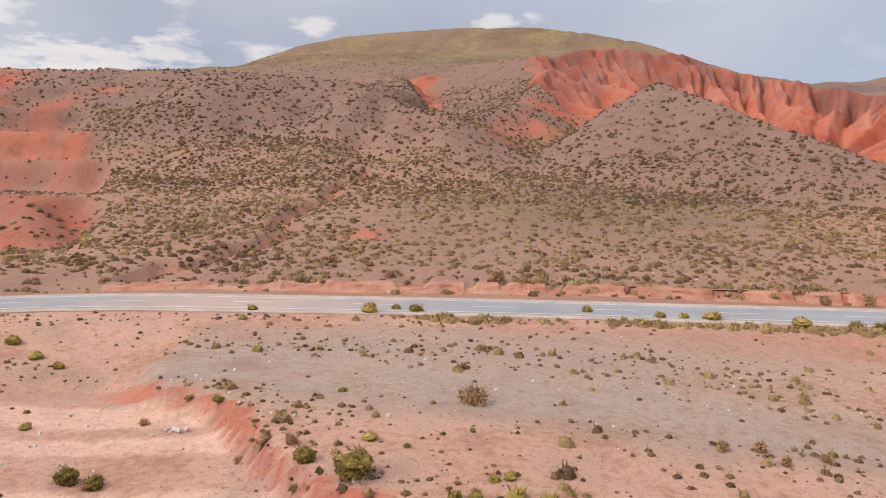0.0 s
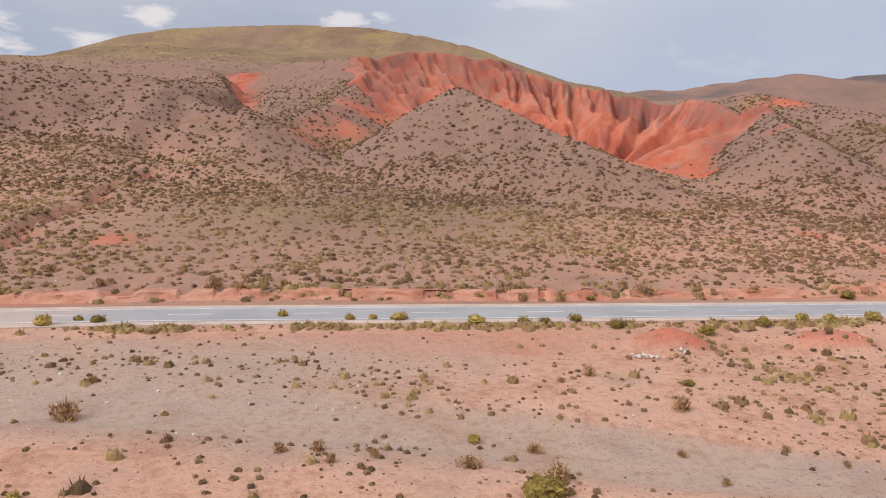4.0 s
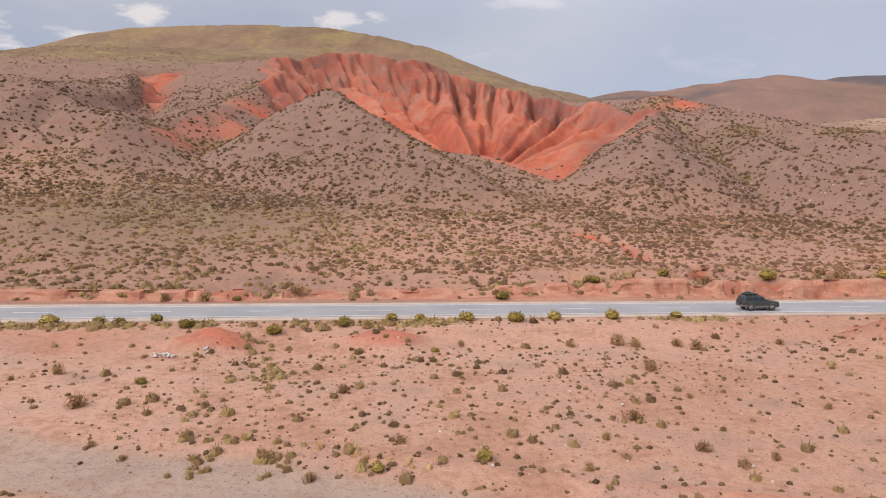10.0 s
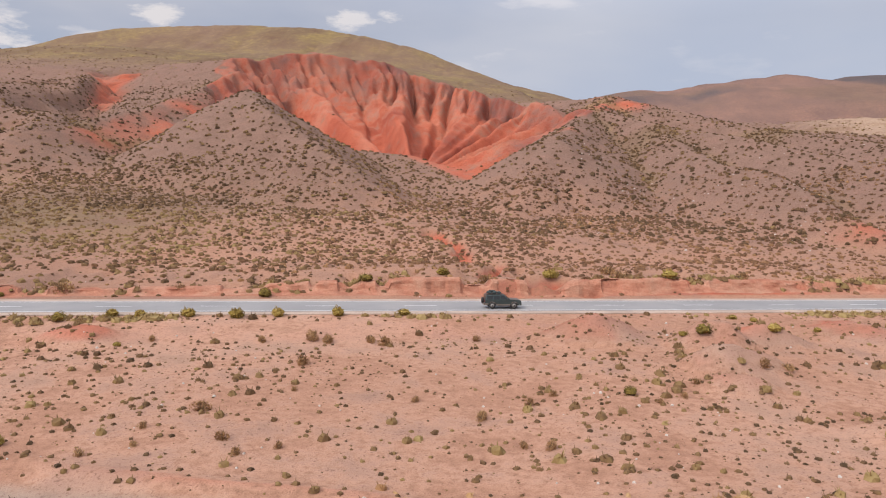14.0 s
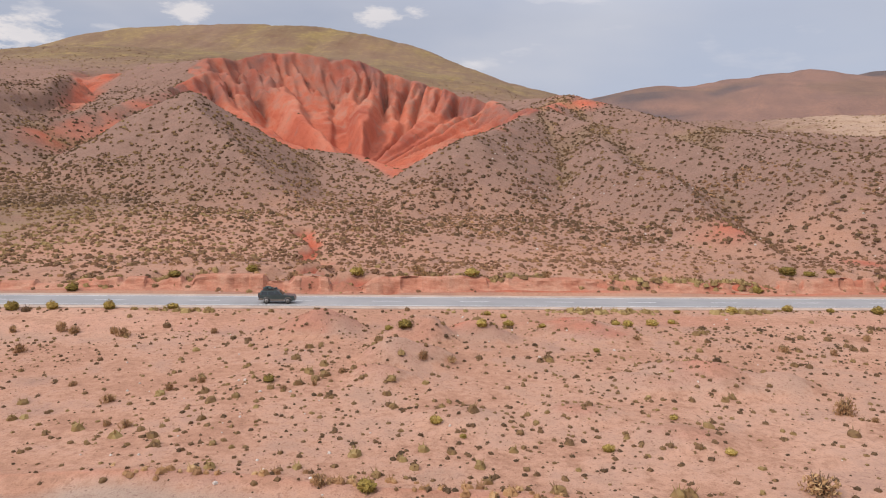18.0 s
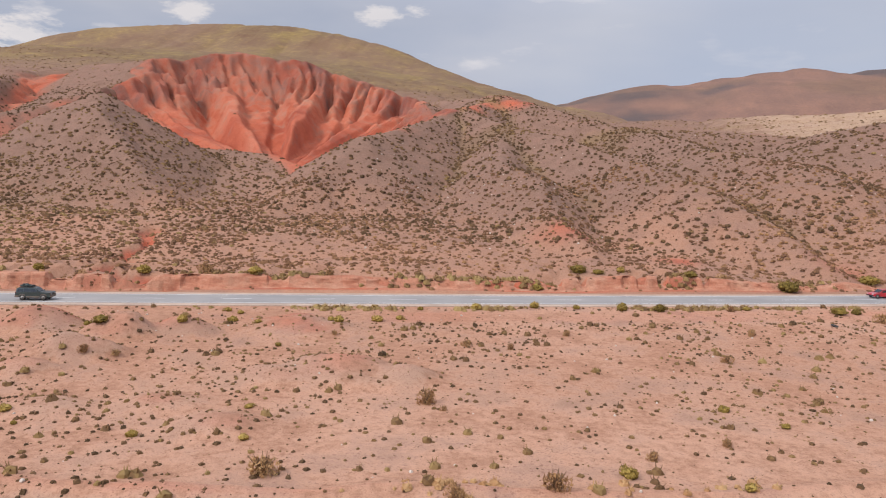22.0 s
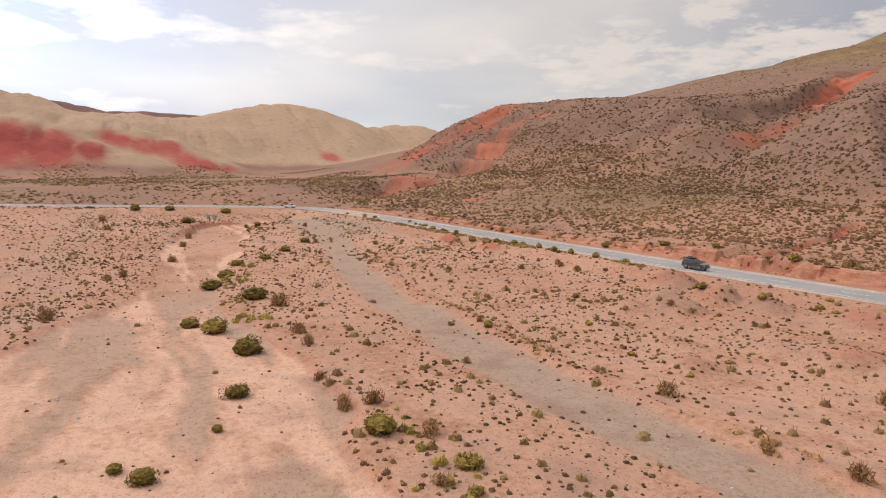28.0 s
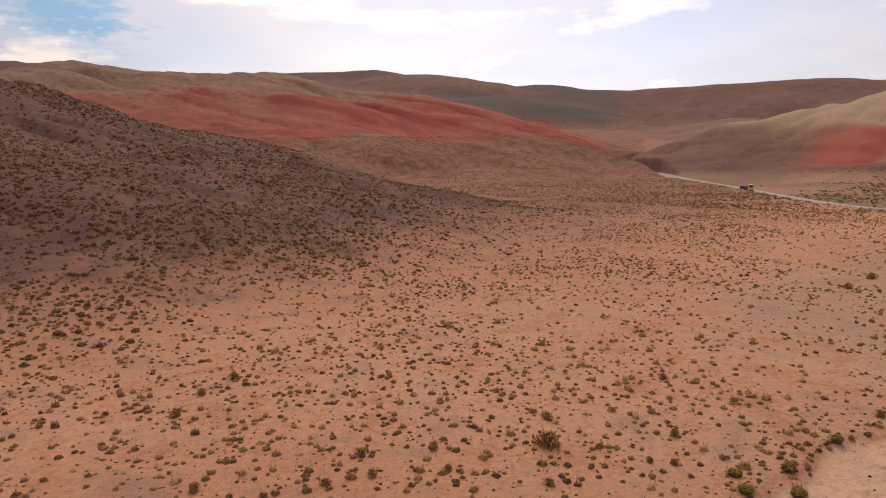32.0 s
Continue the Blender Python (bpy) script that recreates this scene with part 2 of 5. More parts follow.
    col = mix_node(nt, "MULTIPLY", 0.7, col, speck)
    fleck = noise_node(nt, pos, 3.4, 3, 0.55)
    col = mix_node(nt, "MULTIPLY", 0.85, col, ramp_node(nt, fleck, [(0.58, (1, 1, 1, 1)), (0.68, (0.66, 0.62, 0.60, 1))]))
    patch = ramp_node(nt, fine, [(0.32, (0.64, 0.61, 0.60, 1)), (0.5, (0.98, 0.98, 0.98, 1)), (0.7, (1.12, 1.12, 1.12, 1))])
    col = mix_node(nt, "MULTIPLY", 0.8, col, patch)
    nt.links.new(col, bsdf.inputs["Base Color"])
    rough = math_node(nt, "ADD", math_node(nt, "MULTIPLY", fine, 0.5), math_node(nt, "MULTIPLY", grit, 0.25))
    bump(nt, bsdf, math_node(nt, "ADD", rough, math_node(nt, "MULTIPLY", mid, 1.2)), 0.55, 0.5)
    return mat


def scrub_material(name, stops, spread=0.5):
    """Dry leaves and twigs; each plant has its own tone in the attribute."""
    mat, nt, bsdf = surface(name, 0.9)
    bsdf.inputs["Specular IOR Level"].default_value = 0.1
    tone = nt.nodes.new("ShaderNodeAttribute")
    tone.attribute_name = "tone"
    info = nt.nodes.new("ShaderNodeObjectInfo").outputs["Random"]
    pos = nt.nodes.new("ShaderNodeTexCoord").outputs["Object"]
    grain = noise_node(nt, pos, 3.0, 3, 0.6)
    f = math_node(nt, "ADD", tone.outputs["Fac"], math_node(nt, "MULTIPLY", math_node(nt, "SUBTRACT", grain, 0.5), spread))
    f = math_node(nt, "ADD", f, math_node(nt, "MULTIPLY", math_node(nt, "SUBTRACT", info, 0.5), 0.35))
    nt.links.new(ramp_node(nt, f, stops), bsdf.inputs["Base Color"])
    return mat


SOIL = soil_material()
SCRUB = scrub_material("dry_scrub", [(0.0, (0.072, 0.046, 0.026, 1)), (0.3, (0.140, 0.080, 0.042, 1)), (0.55, (0.205, 0.125, 0.058, 1)), (0.8, (0.250, 0.168, 0.070, 1)), (1.0, (0.32, 0.228, 0.100, 1))])
RUST = scrub_material("rusty_scrub", [(0.0, (0.125, 0.066, 0.038, 1)), (0.35, (0.235, 0.125, 0.064, 1)), (0.65, (0.345, 0.190, 0.088, 1)), (1.0, (0.44, 0.28, 0.14, 1))])
LEAVES = scrub_material("shrub_leaves", [(0.0, (0.085, 0.060, 0.018, 1)), (0.35, (0.165, 0.117, 0.031, 1)), (0.7, (0.285, 0.200, 0.052, 1)), (1.0, (0.42, 0.30, 0.10, 1))])
TWIGS = scrub_material("bare_twigs", [(0.0, (0.14, 0.088, 0.055, 1)), (0.5, (0.24, 0.155, 0.095, 1)), (1.0, (0.34, 0.24, 0.15, 1))])

# ---- the land: heights from landforms ----
def lattice(ix, iy, seed):
    n = (ix.astype(np.int64) * 374761393 + iy.astype(np.int64) * 668265263 + seed * 1442695041) & 0xFFFFFFFF
    n = ((n ^ (n >> 13)) * 1274126177) & 0xFFFFFFFF
    n = ((n ^ (n >> 16)) * 2246822519) & 0xFFFFFFFF
    return ((n ^ (n >> 15)) & 0xFFFF) / 65535.0


def smooth_noise(x, y, seed=0):
    """Value noise from 0 to 1, one cell a metre."""
    ix, iy = np.floor(x), np.floor(y)
    fx, fy = x - ix, y - iy
    fx, fy = fx * fx * fx * (fx * (fx * 6 - 15) + 10), fy * fy * fy * (fy * (fy * 6 - 15) + 10)
    a, b = lattice(ix, iy, seed), lattice(ix + 1, iy, seed)
    c, d = lattice(ix, iy + 1, seed), lattice(ix + 1, iy + 1, seed)
    return a + (b - a) * fx + (c - a) * fy + (a - b - c + d) * fx * fy


def fbm(x, y, size, octaves=4, seed=0, gain=0.5):
    """Fractal noise about 0, roughly -1 to 1."""
    total, amp, norm = 0.0, 1.0, 0.0
    for k in range(octaves):
        f = 2.03**k / size
        total = total + amp * (smooth_noise(x * f + 17.3 * k, y * f - 9.1 * k, seed + k) * 2 - 1)
        norm += amp
        amp *= gain
    return total / norm * 1.4


def folds(x, y, size, octaves=3, seed=0):
    """Ridged noise, 0 in the creases to 1 on the backs."""
    total, amp, norm = 0.0, 1.0, 0.0
    for k in range(octaves):
        f = 2.1**k / size
        n = np.abs(smooth_noise(x * f + 5.7 * k, y * f + 3.3 * k, seed + k) * 2 - 1)
        total, norm, amp = total + amp * np.minimum(1, n * 1.8), norm + amp, amp * 0.5
    return total / norm


def step(a, b, v):
    t = np.clip((v - a) / (b - a), 0, 1)
    return t * t * (3 - 2 * t)


def along(x, y, line):
    """Distance to a polyline, signed (positive to its left), and the share of values that its points carry at the nearest place."""
    best = np.full(np.shape(x), 1e9)
    side, carried = np.zeros(np.shape(x)), [np.zeros(np.shape(x)) for _ in line[0][2:]]
    for p, q in zip(line, line[1:]):
        dx, dy = q[0] - p[0], q[1] - p[1]
        t = np.clip(((x - p[0]) * dx + (y - p[1]) * dy) / (dx * dx + dy * dy), 0, 1)
        ex, ey = x - p[0] - t * dx, y - p[1] - t * dy
        d = np.hypot(ex, ey)
        near = d < best
        best = np.where(near, d, best)
        side = np.where(near, np.sign(dx * ey - dy * ex), side)
        for k in range(len(carried)):
            carried[k] = np.where(near, p[2 + k] + t * (q[2 + k] - p[2 + k]), carried[k])
    return best * np.where(side == 0, 1, side), carried


def ridge(x, y, line, slope, crown):
    """A ridge: its crest falls off on both sides by the slope, rounded over the crown's width."""
    best = np.full(np.shape(x), -1e9)
    for p, q in zip(line, line[1:]):
        dx, dy = q[0] - p[0], q[1] - p[1]
        t = np.clip(((x - p[0]) * dx + (y - p[1]) * dy) / (dx * dx + dy * dy), 0, 1)
        d2 = (x - p[0] - t * dx) ** 2 + (y - p[1] - t * dy) ** 2
        best = np.maximum(best, p[2] + t * (q[2] - p[2]) - slope * (np.sqrt(d2 + crown * crown) - crown))
    return best


def smax(a, b, k):
    h = np.clip(0.5 + 0.5 * (a - b) / k, 0, 1)
    return b + (a - b) * h + k * h * (1 - h)


def curve(points, step_m=6.0):
    """A smooth line through points (Catmull-Rom), as tuples."""
    pts = [np.array(p, float) for p in points]
    pts = [2 * pts[0] - pts[1]] + pts + [2 * pts[-1] - pts[-2]]
    out = []
    for a, b, c, d in zip(pts, pts[1:], pts[2:], pts[3:]):
        n = max(1, int(np.hypot(*(c - b)[:2]) / step_m))
        for k in range(n):
            t = k / n
            out.append(tuple(0.5 * (2 * b + (c - a) * t + (2 * a - 5 * b + 4 * c - d) * t * t + (3 * b - a - 3 * c + d) * t**3)))
    out.append(tuple(pts[-2]))
    return out


ROAD = curve([(640, 215, 0), (430, 110, 0), (330, 74, 0), (243, 47, 0), (183, 31, 0), (125, 18, 0), (85, 9.5, 0), (54, 2.8, 0), (25, -3.2, 0), (-8, -10, 0),
              (-30, -15.8, 0), (-42, -19.4, 0), (-54, -26, 0), (-62.5, -38, 0), (-66, -60, 0), (-69, -90, 0), (-79, -148, 0), (-112, -190, 0), (-186, -252, 0), (-265, -330, 2), (-322, -388, 4.5),
              (-338, -425, 6), (-375, -450, 7), (-470, -470, 9), (-600, -560, 12)])
TRACK = curve([(-40, -34), (-8, -36), (22, -36.5), (53, -41), (88, -45.5), (112, -46.5), (138, -46.2), (152, -45.2), (166, -43), (182, -40.3), (200, -37), (250, -31), (330, -20)])
WASH = curve([(-28, -46.5, 5.2), (-18, -51.8, 7), (-7, -60, 7.5), (28, -68, 8), (78, -74, 5.5), (103, -79.5, 9), (116, -80, 12.5), (132, -81, 15), (170, -81, 16), (230, -80, 16), (330, -84, 15)])
RIM = [(-180, 24, 12), (-160, 26, 20), (175, 60, 40), (155, 106, 47), (133, 176, 90), (118, 181, 98), (105, 168, 96), (93, 172, 92), (78, 140, 75), (43, 66, 54), (21, 74, 51), (0, 46, 42), (-25, 38, 28), (-60, 24, 14), (-120, 20, 11)]
BOWL = (66.0, 203.0)
DOME = [(199, -220, 724, 792, 577, 0.14), (58, -413, 789, 198, 92, 0.01), (57, -131, 813, 253, 90, -0.24), (-26, 181, 781, 143, 90, -0.76)]


def rim_at(theta):
    rim = sorted(RIM)
    rim = [(rim[-1][0] - 360, *rim[-1][1:])] + rim + [(rim[0][0] + 360, *rim[0][1:])]
    a = [p[0] for p in rim]
    return np.interp(theta, a, [p[1] for p in rim]), np.interp(theta, a, [p[2] for p in rim])


def land(x, y):
    """Height of the ground and what it is made of, for arrays of places."""
    x, y = np.asarray(x, float), np.asarray(y, float)
    d, (zr,) = along(x, y, ROAD)
    n = -d  # positive on the hills' side, for the road runs towards -x
    north = n > 0
    wx, wy = x + 9 * fbm(x, y, 45, 3, 3), y + 9 * fbm(x, y, 45, 3, 7)
    vx, vy = x + 2.6 * fbm(x, y, 30, 3, 4), y + 2.6 * fbm(x, y, 30, 3, 8)

    # hills' side: fan, spurs, the great dome and the red amphitheatre
    run = np.clip(n - 9, 0, None)
    east = step(-250, -95, x + 0.25 * y)
    fan = 0.4 + (0.118 * run - 0.00002 * run * run * (run < 1200)) * east + 0.004 * run + 0.5 * fbm(x, y, 26, 4, 11)
    fan = np.minimum(fan, 30 + 0.02 * run)
    dome = -45.5 + 2.5 * fbm(x, y, 130, 4, 21) * step(300, 480, y)
    for amp, cx, cy, sx, sy, turned in DOME:
        ct, st = math.cos(turned), math.sin(turned)
        dome = dome + amp * np.exp(-((((x - cx) * ct + (y - cy) * st) / sx) ** 2) - ((((y - cy) * ct - (x - cx) * st) / sy) ** 2))
    dome = dome - 5.5 * (1 - folds(x + 20 * fbm(x, y, 90, 3, 27), 0.55 * y, 75, 3, 29)) * step(380, 480, y)
    hills = smax(fan, dome, 6)
    crest = ridge(x, y, [(-140, 338, 82), (-56, 335, 89), (-21, 367, 98), (21, 370, 93), (58, 373, 81), (92, 324, 68), (118, 252, 54)], 0.62, 8)
    hills = smax(hills, crest, 4)
    left = ridge(wx, wy, [(-330, 330, 70), (-180, 345, 84), (-130, 338, 82), (-108, 250, 62), (-104, 178, 52), (-86, 122, 28), (-64, 84, 13)], 0.62, 9)
    shoulder = ridge(wx, wy, [(-205, 162, 58), (-145, 170, 56.5), (-104, 178, 53), (-86, 168, 49)], 0.52, 7)
    mesa = ridge(wx, wy, [(-130, 300, 70), (-160, 205, 58), (-200, 162, 57), (-240, 142, 57), (-268, 130, 41), (-292, 118, 28.5), (-335, 98, 12), (-371, 80, 1)], 0.60, 7)
    spurs = [
        ridge(vx, vy, [(0, 196, 36), (7, 181, 46), (12, 169, 48.5), (30, 145, 38), (47, 124, 28), (60, 112, 20.5), (84, 88, 6)], 0.60, 2),
        ridge(vx, vy, [(-46, 366, 91), (-42, 300, 75), (-40, 258, 62), (-47, 205, 46), (-54, 156, 32.5), (-57, 130, 21), (-58, 108, 12)], 0.62, 3),
        ridge(vx, vy, [(150, 284, 60), (136, 234, 50), (127, 190, 40), (121, 160, 34.5), (116, 143, 32), (107, 112, 17.5), (99, 84, 6)], 0.60, 2.5),
        ridge(vx, vy, [(136, 236, 51), (112, 216, 43), (100, 200, 34), (93, 184, 25)], 0.62, 2),
        ridge(vx, vy, [(138, 234, 51), (160, 196, 40), (158, 165, 31.5), (161, 128, 23.5), (167, 116, 21.8), (172, 90, 14), (178, 63, 5)], 0.62, 1.5),
        ridge(vx, vy, [(160, 196, 40), (180, 160, 33), (194, 128, 25.5), (209, 97, 18.5), (222, 60, 5)], 0.58, 2),
        ridge(vx, vy, [(108, 380, 70), (152, 284, 62), (211, 222, 41), (222, 140, 29), (238, 110, 24), (244, 86, 13), (246, 66, 4)], 0.55, 5),
        ridge(vx, vy, [(211, 226, 42), (272, 214, 38), (281, 161, 40), (318, 100, 10)], 0.42, 6),
        ridge(vx, vy, [(260, 330, 50), (340, 300, 42), (380, 220, 30), (410, 150, 8)], 0.36, 12),
    ]
    hills = smax(smax(hills, left, 6), smax(shoulder, mesa, 3), 3)
    pile = np.stack([hills, *spurs])
    order = np.sort(pile, 0)
    gully = np.exp(-((order[-1] - order[-2]) / 2.2) ** 2) * step(1.5, 6, order[-1] - fan)
    for one in spurs:
        hills = smax(hills, one, 1.2)
    rear = ridge(x, y, [(330, 560, 58), (480, 600, 82), (640, 620, 98), (900, 560, 110), (1300, 500, 120)], 0.22, 60)
    pale_ridge = ridge(x + 12 * fbm(x, y, 60, 3, 23), y, [(215, 425, 62), (300, 410, 64), (386, 399, 69), (450, 388, 68), (600, 340, 52)], 0.30, 26)
    hills = smax(smax(hills, rear, 8), pale_ridge - 3 * (1 - folds(wx, wy, 50, 2, 25)), 4)

    bx, by = x - BOWL[0], y - BOWL[1]
    br, theta = np.hypot(bx, by), np.degrees(np.arctan2(by, bx))
    rr, rz = rim_at(theta)
    rr = rr * (1 + 0.06 * fbm(x, y, 34, 3, 31) + 0.035 * fbm(x, y, 9, 2, 33))
    u = br / rr
    floor_z = 20.5
    inside = floor_z + (rz - floor_z) * (0.55 * u + 0.45 * np.clip(u, 0, 1.3) ** 3.6)
    turn = theta + 1.8 * fbm(x, y, 34, 3, 41)
    big = np.abs(((turn / 21.0 + 0.25 + 0.10 * np.sin(turn / 19.0)) % 1) * 2 - 1)
    half = np.abs(((turn / 9.7 + 0.3 + 0.15 * np.sin(turn / 13.0)) % 1) * 2 - 1)
    small = np.abs(((turn / 6.1 + 0.5 * np.sin(turn / 7.3) + 0.5 * fbm(x, y, 40, 2, 44)) % 1) * 2 - 1) ** 0.55
    fine = np.abs(((turn / 2.3) % 1) * 2 - 1) ** 0.6
    high = step(0.60, 0.86, u + 0.10 * fbm(x, y, 26, 3, 47))
    scale = np.clip(rr / 150, 0.15, 1.1)
    edge_fall = 1 - 0.75 * step(0.9, 1.02, u)
    inside = inside + scale * (step(0.05, 0.45, u) * (1 - 0.7 * high) * (15 * (big - 0.6) + 8 * (half - 0.6)) + edge_fall * (11 * high * (small - 0.9) + 4.5 * step(0.68, 0.92, u) * (fine - 0.9)))
    inside = inside + (0.5 + 1.1 * high) * fbm(x, y, 8, 4, 43, 0.6) * step(0.1, 0.5, u)
    bowl_in = 1 - step(1.0, 1.06, u + 0.05 * fbm(x, y, 12, 3, 45))
    carved = np.where(u < 1.12, inside, hills)
    hills = np.where(rr > 30, hills + (np.minimum(np.maximum(carved, 8), hills + 0.6) - hills) * bowl_in, hills)

    west_gully, _ = along(wx, wy, [(-125, 352), (-118, 320), (-94, 262), (-80, 214), (-74, 165), (-68, 120)])
    in_gully = 1 - step(3, 13 + 10 * step(290, 330, y), np.abs(west_gully))
    hills = hills - in_gully * (3.0 + 5.0 * (1 - folds(wx, wy, 17, 2, 55)))
    above = np.clip((hills - fan) / 14, 0, 1)
    crease = folds(wx, wy, 34, 3, 51)
    hills = hills - 1.0 * above * (1 - crease) * (1 - 0.6 * bowl_in) + 0.3 * fbm(x, y, 6, 3, 57) * above

    # cut bank along the hills' side of the road, with a few runnels
    bank = (1.45 + 0.5 * fbm(x, y, 38, 2, 61)) * (0.42 + 0.58 * step(50, 85, x)) * step(-60, -30, x) * (1 - step(195, 225, x))
    bank = bank * (1 + 0.5 * step(80, 95, x) * (1 - step(150, 170, x)) - 0.75 * step(0.66, 0.8, smooth_noise(x / 1.9, 0.2 * y, 62)))
    edge = 9.5 + 0.3 * fbm(x, y, 11, 3, 63)
    hills = hills + np.clip(bank, 0, 2.4) * step(edge - 0.4, edge + 0.3, n) * (1 - step(14, 34, n)) - 0.25
    runnel, _ = along(x + 2.5 * fbm(x, y, 8, 2, 66), y, [(110, 24), (104, 25.5), (98, 29), (101, 36), (95, 40), (93, 52), (87, 62), (84, 70)])
    hills = hills - 1.7 * (1 - step(0.7, 2.0, np.abs(runnel)))
    runnel2, _ = along(x + 3 * fbm(x, y, 10, 3, 67), y, [(-52, -8), (-51, 4), (-50, 18), (-53, 32), (-55, 39), (-61, 74), (-67, 101)])
    hills = hills - 1.9 * (1 - step(1.2, 2.6, np.abs(runnel2)))
    # old cuttings in the slope above the western bend
    cut = np.clip(1.25 - np.hypot((x + 134 + 0.9 * (y - 55)) / 30, (y - 64) / 74), 0, 1)
    cut = step(0.15, 0.6, cut) * step(0, 12, -(x + 76 + 0.8 * (y - 20)))
    tread = 9.5
    share = (hills + 0.8 * fbm(x, y, 25, 3, 68)) / tread
    stepped = (np.floor(share) + step(0.74, 0.97, share % 1)) * tread
    face = cut * step(0.66, 0.78, share % 1)
    hills = hills + (stepped - hills) * cut

    # river side: embankment, plain, track, wash, spoil heaps and far hills
    m = -n
    apron = 1 - step(-0.7, 0.7, x + 31.5 + 0.27 * (y + 21) + 0.8 * fbm(x, y, 5, 3, 70))
    terrace = 1 - step(0, 40, x)
    plain_z = -0.35 - (1.15 * (1 - 0.45 * terrace) * step(7, 15.5, m) * (1 - 0.75 * step(98, 112, x) * (1 - step(215, 240, x))) + 1.3 * step(14, 48, m) * (1 - 0.78 * terrace)) * (1 - apron) - 1.35 * apron * step(6, 20, m)
    plain_z = plain_z + 0.16 * fbm(x, y, 14, 4, 71)
    south_rise = np.clip(-100 - y, 0, None)
    plain_z = plain_z + 0.012 * np.minimum(south_rise, 500) + 0.6 * step(0, 30, south_rise)
    heap = 0.0
    for hx, hy, hz_, hr in ((110, -2.5, 1.7, 7), (122, -4, 1.7, 5.5), (121.5, -12, 1.5, 5.5), (120, -18, 0.8, 4), (128, -1.5, 1.2, 5), (140, 3.5, 0.9, 9), (150, -12.5, 1.1, 7), (157, -13.5, 0.9, 5), (144, -16, 0.7, 5), (129, -27, 0.5, 4.5), (144, -28.5, 0.6, 5), (137, -25, 0.5, 5), (41, -12.5, 1.1, 4.5), (57.5, -10, 0.9, 5)):
        heap = np.maximum(heap, hz_ * 1.15 * np.clip(1.15 - np.hypot((x - hx) / (0.86 * hr), (y - hy) / (0.64 * hr)) + 0.24 * fbm(x, y, 3.4, 3, 73), 0, 0.95))
    plain_z = plain_z + 1.35 * heap
    notch = np.exp(-(((x - 49.5) / 6) ** 2)) * step(6, 9, m) * (1 - step(20, 26, m))
    plain_z = plain_z - 0.45 * notch
    td, _ = along(x, y, TRACK)
    on_track = 1 - step(2.6, 5.0, np.abs(td) + 0.8 * fbm(x, y, 11, 2, 77))
    track_bank = np.exp(-(((td - 5.6 - 0.8 * fbm(x, y, 9, 3, 78)) / 0.9) ** 2)) * step(40, 75, x) * (1 - step(215, 245, x))
    plain_z = plain_z - 0.28 * on_track + 0.42 * track_bank
    wd, (ww,) = along(x, y, WASH)
    wd2 = np.abs(wd) + 2.2 * fbm(x, y, 13, 4, 81)
    on_wash = 1 - step(ww - 0.6, ww + 0.7 + 3.2 * (1 - step(-27, -23, x)), wd2)
    scarp = 0.55 + np.clip(plain_z + 3.1 - 0.55, 0, 2.6) * (1 - step(-5, 45, x))
    plain_z = plain_z - scarp * on_wash * (0.8 + 0.2 * step(0, 8, ww - wd2)) - 0.12 * on_wash * folds(x * 0.35, y, 5, 2, 83)
    near_hill = ridge(wx, wy, [(330, -560, 96), (200, -450, 76), (133, -400, 55), (100, -385, 44), (72, -368, 32.5), (50, -356, 25), (27, -345, 18), (-5, -318, 6)], 0.30, 16)
    gullied = near_hill - 5.0 * (1 - folds(wx + 0.5 * wy, 0.35 * wy, 30, 3, 85)) * step(0, 25, near_hill)
    south = smax(plain_z, gullied, 5)
    band_hill = ridge(x + 30 * fbm(x, y, 220, 3, 87), y, [(300, -1250, 165), (0, -1130, 133), (-60, -1095, 140), (-115, -1064, 154), (-135, -1045, 149), (-194, -974, 140), (-250, -890, 132), (-315, -815, 111), (-340, -740, 95), (-362, -670, 71), (-366, -530, 24), (-364, -470, 6)], 0.30, 40)
    chalk_hill = ridge(x + 22 * fbm(x, y, 150, 3, 89), y + 22 * fbm(x, y, 150, 3, 90), [(-393, -447, 22), (-461, -361, 52), (-530, -284, 72), (-570, -250, 82), (-600, -200, 78), (-640, -140, 65), (-690, -50, 62), (-775, 86, 88), (-830, 190, 62), (-892, 281, 77), (-980, 420, 60)], 0.36, 34)
    south = np.maximum(smax(south, band_hill - 13 * (1 - folds(x + 0.4 * y, 0.6 * y, 80, 3, 91)), 10), -4)

    z = np.where(north, hills, south)
    z = smax(z, chalk_hill - 9 * (1 - folds(wx, wy, 85, 3, 93)) * step(0, 30, chalk_hill), 6)
    low = ridge(x, y, [(-560, -560, 8), (-760, -640, 46), (-980, -900, 66), (-900, -1300, 80)], 0.22, 60)
    low = np.maximum(low, ridge(x, y, [(-700, -420, 20), (-1050, -560, 62), (-1350, -800, 90)], 0.2, 70))
    z = smax(z, low - 6 * (1 - folds(x, y, 130, 3, 95)), 8)
    far = ridge(x + 90 * fbm(x, y, 700, 3, 97), y + 90 * fbm(x, y, 700, 3, 98), [(300, -2900, 360), (-700, -2560, 335), (-1094, -2330, 330), (-1354, -2160, 334), (-1523, -2025, 276), (-1800, -1737, 254), (-1887, -1630, 228), (-2120, -1230, 246), (-2240, -975, 250), (-2350, -500, 190), (-2420, -150, 165), (-2300, 560, 132)], 0.24, 160)
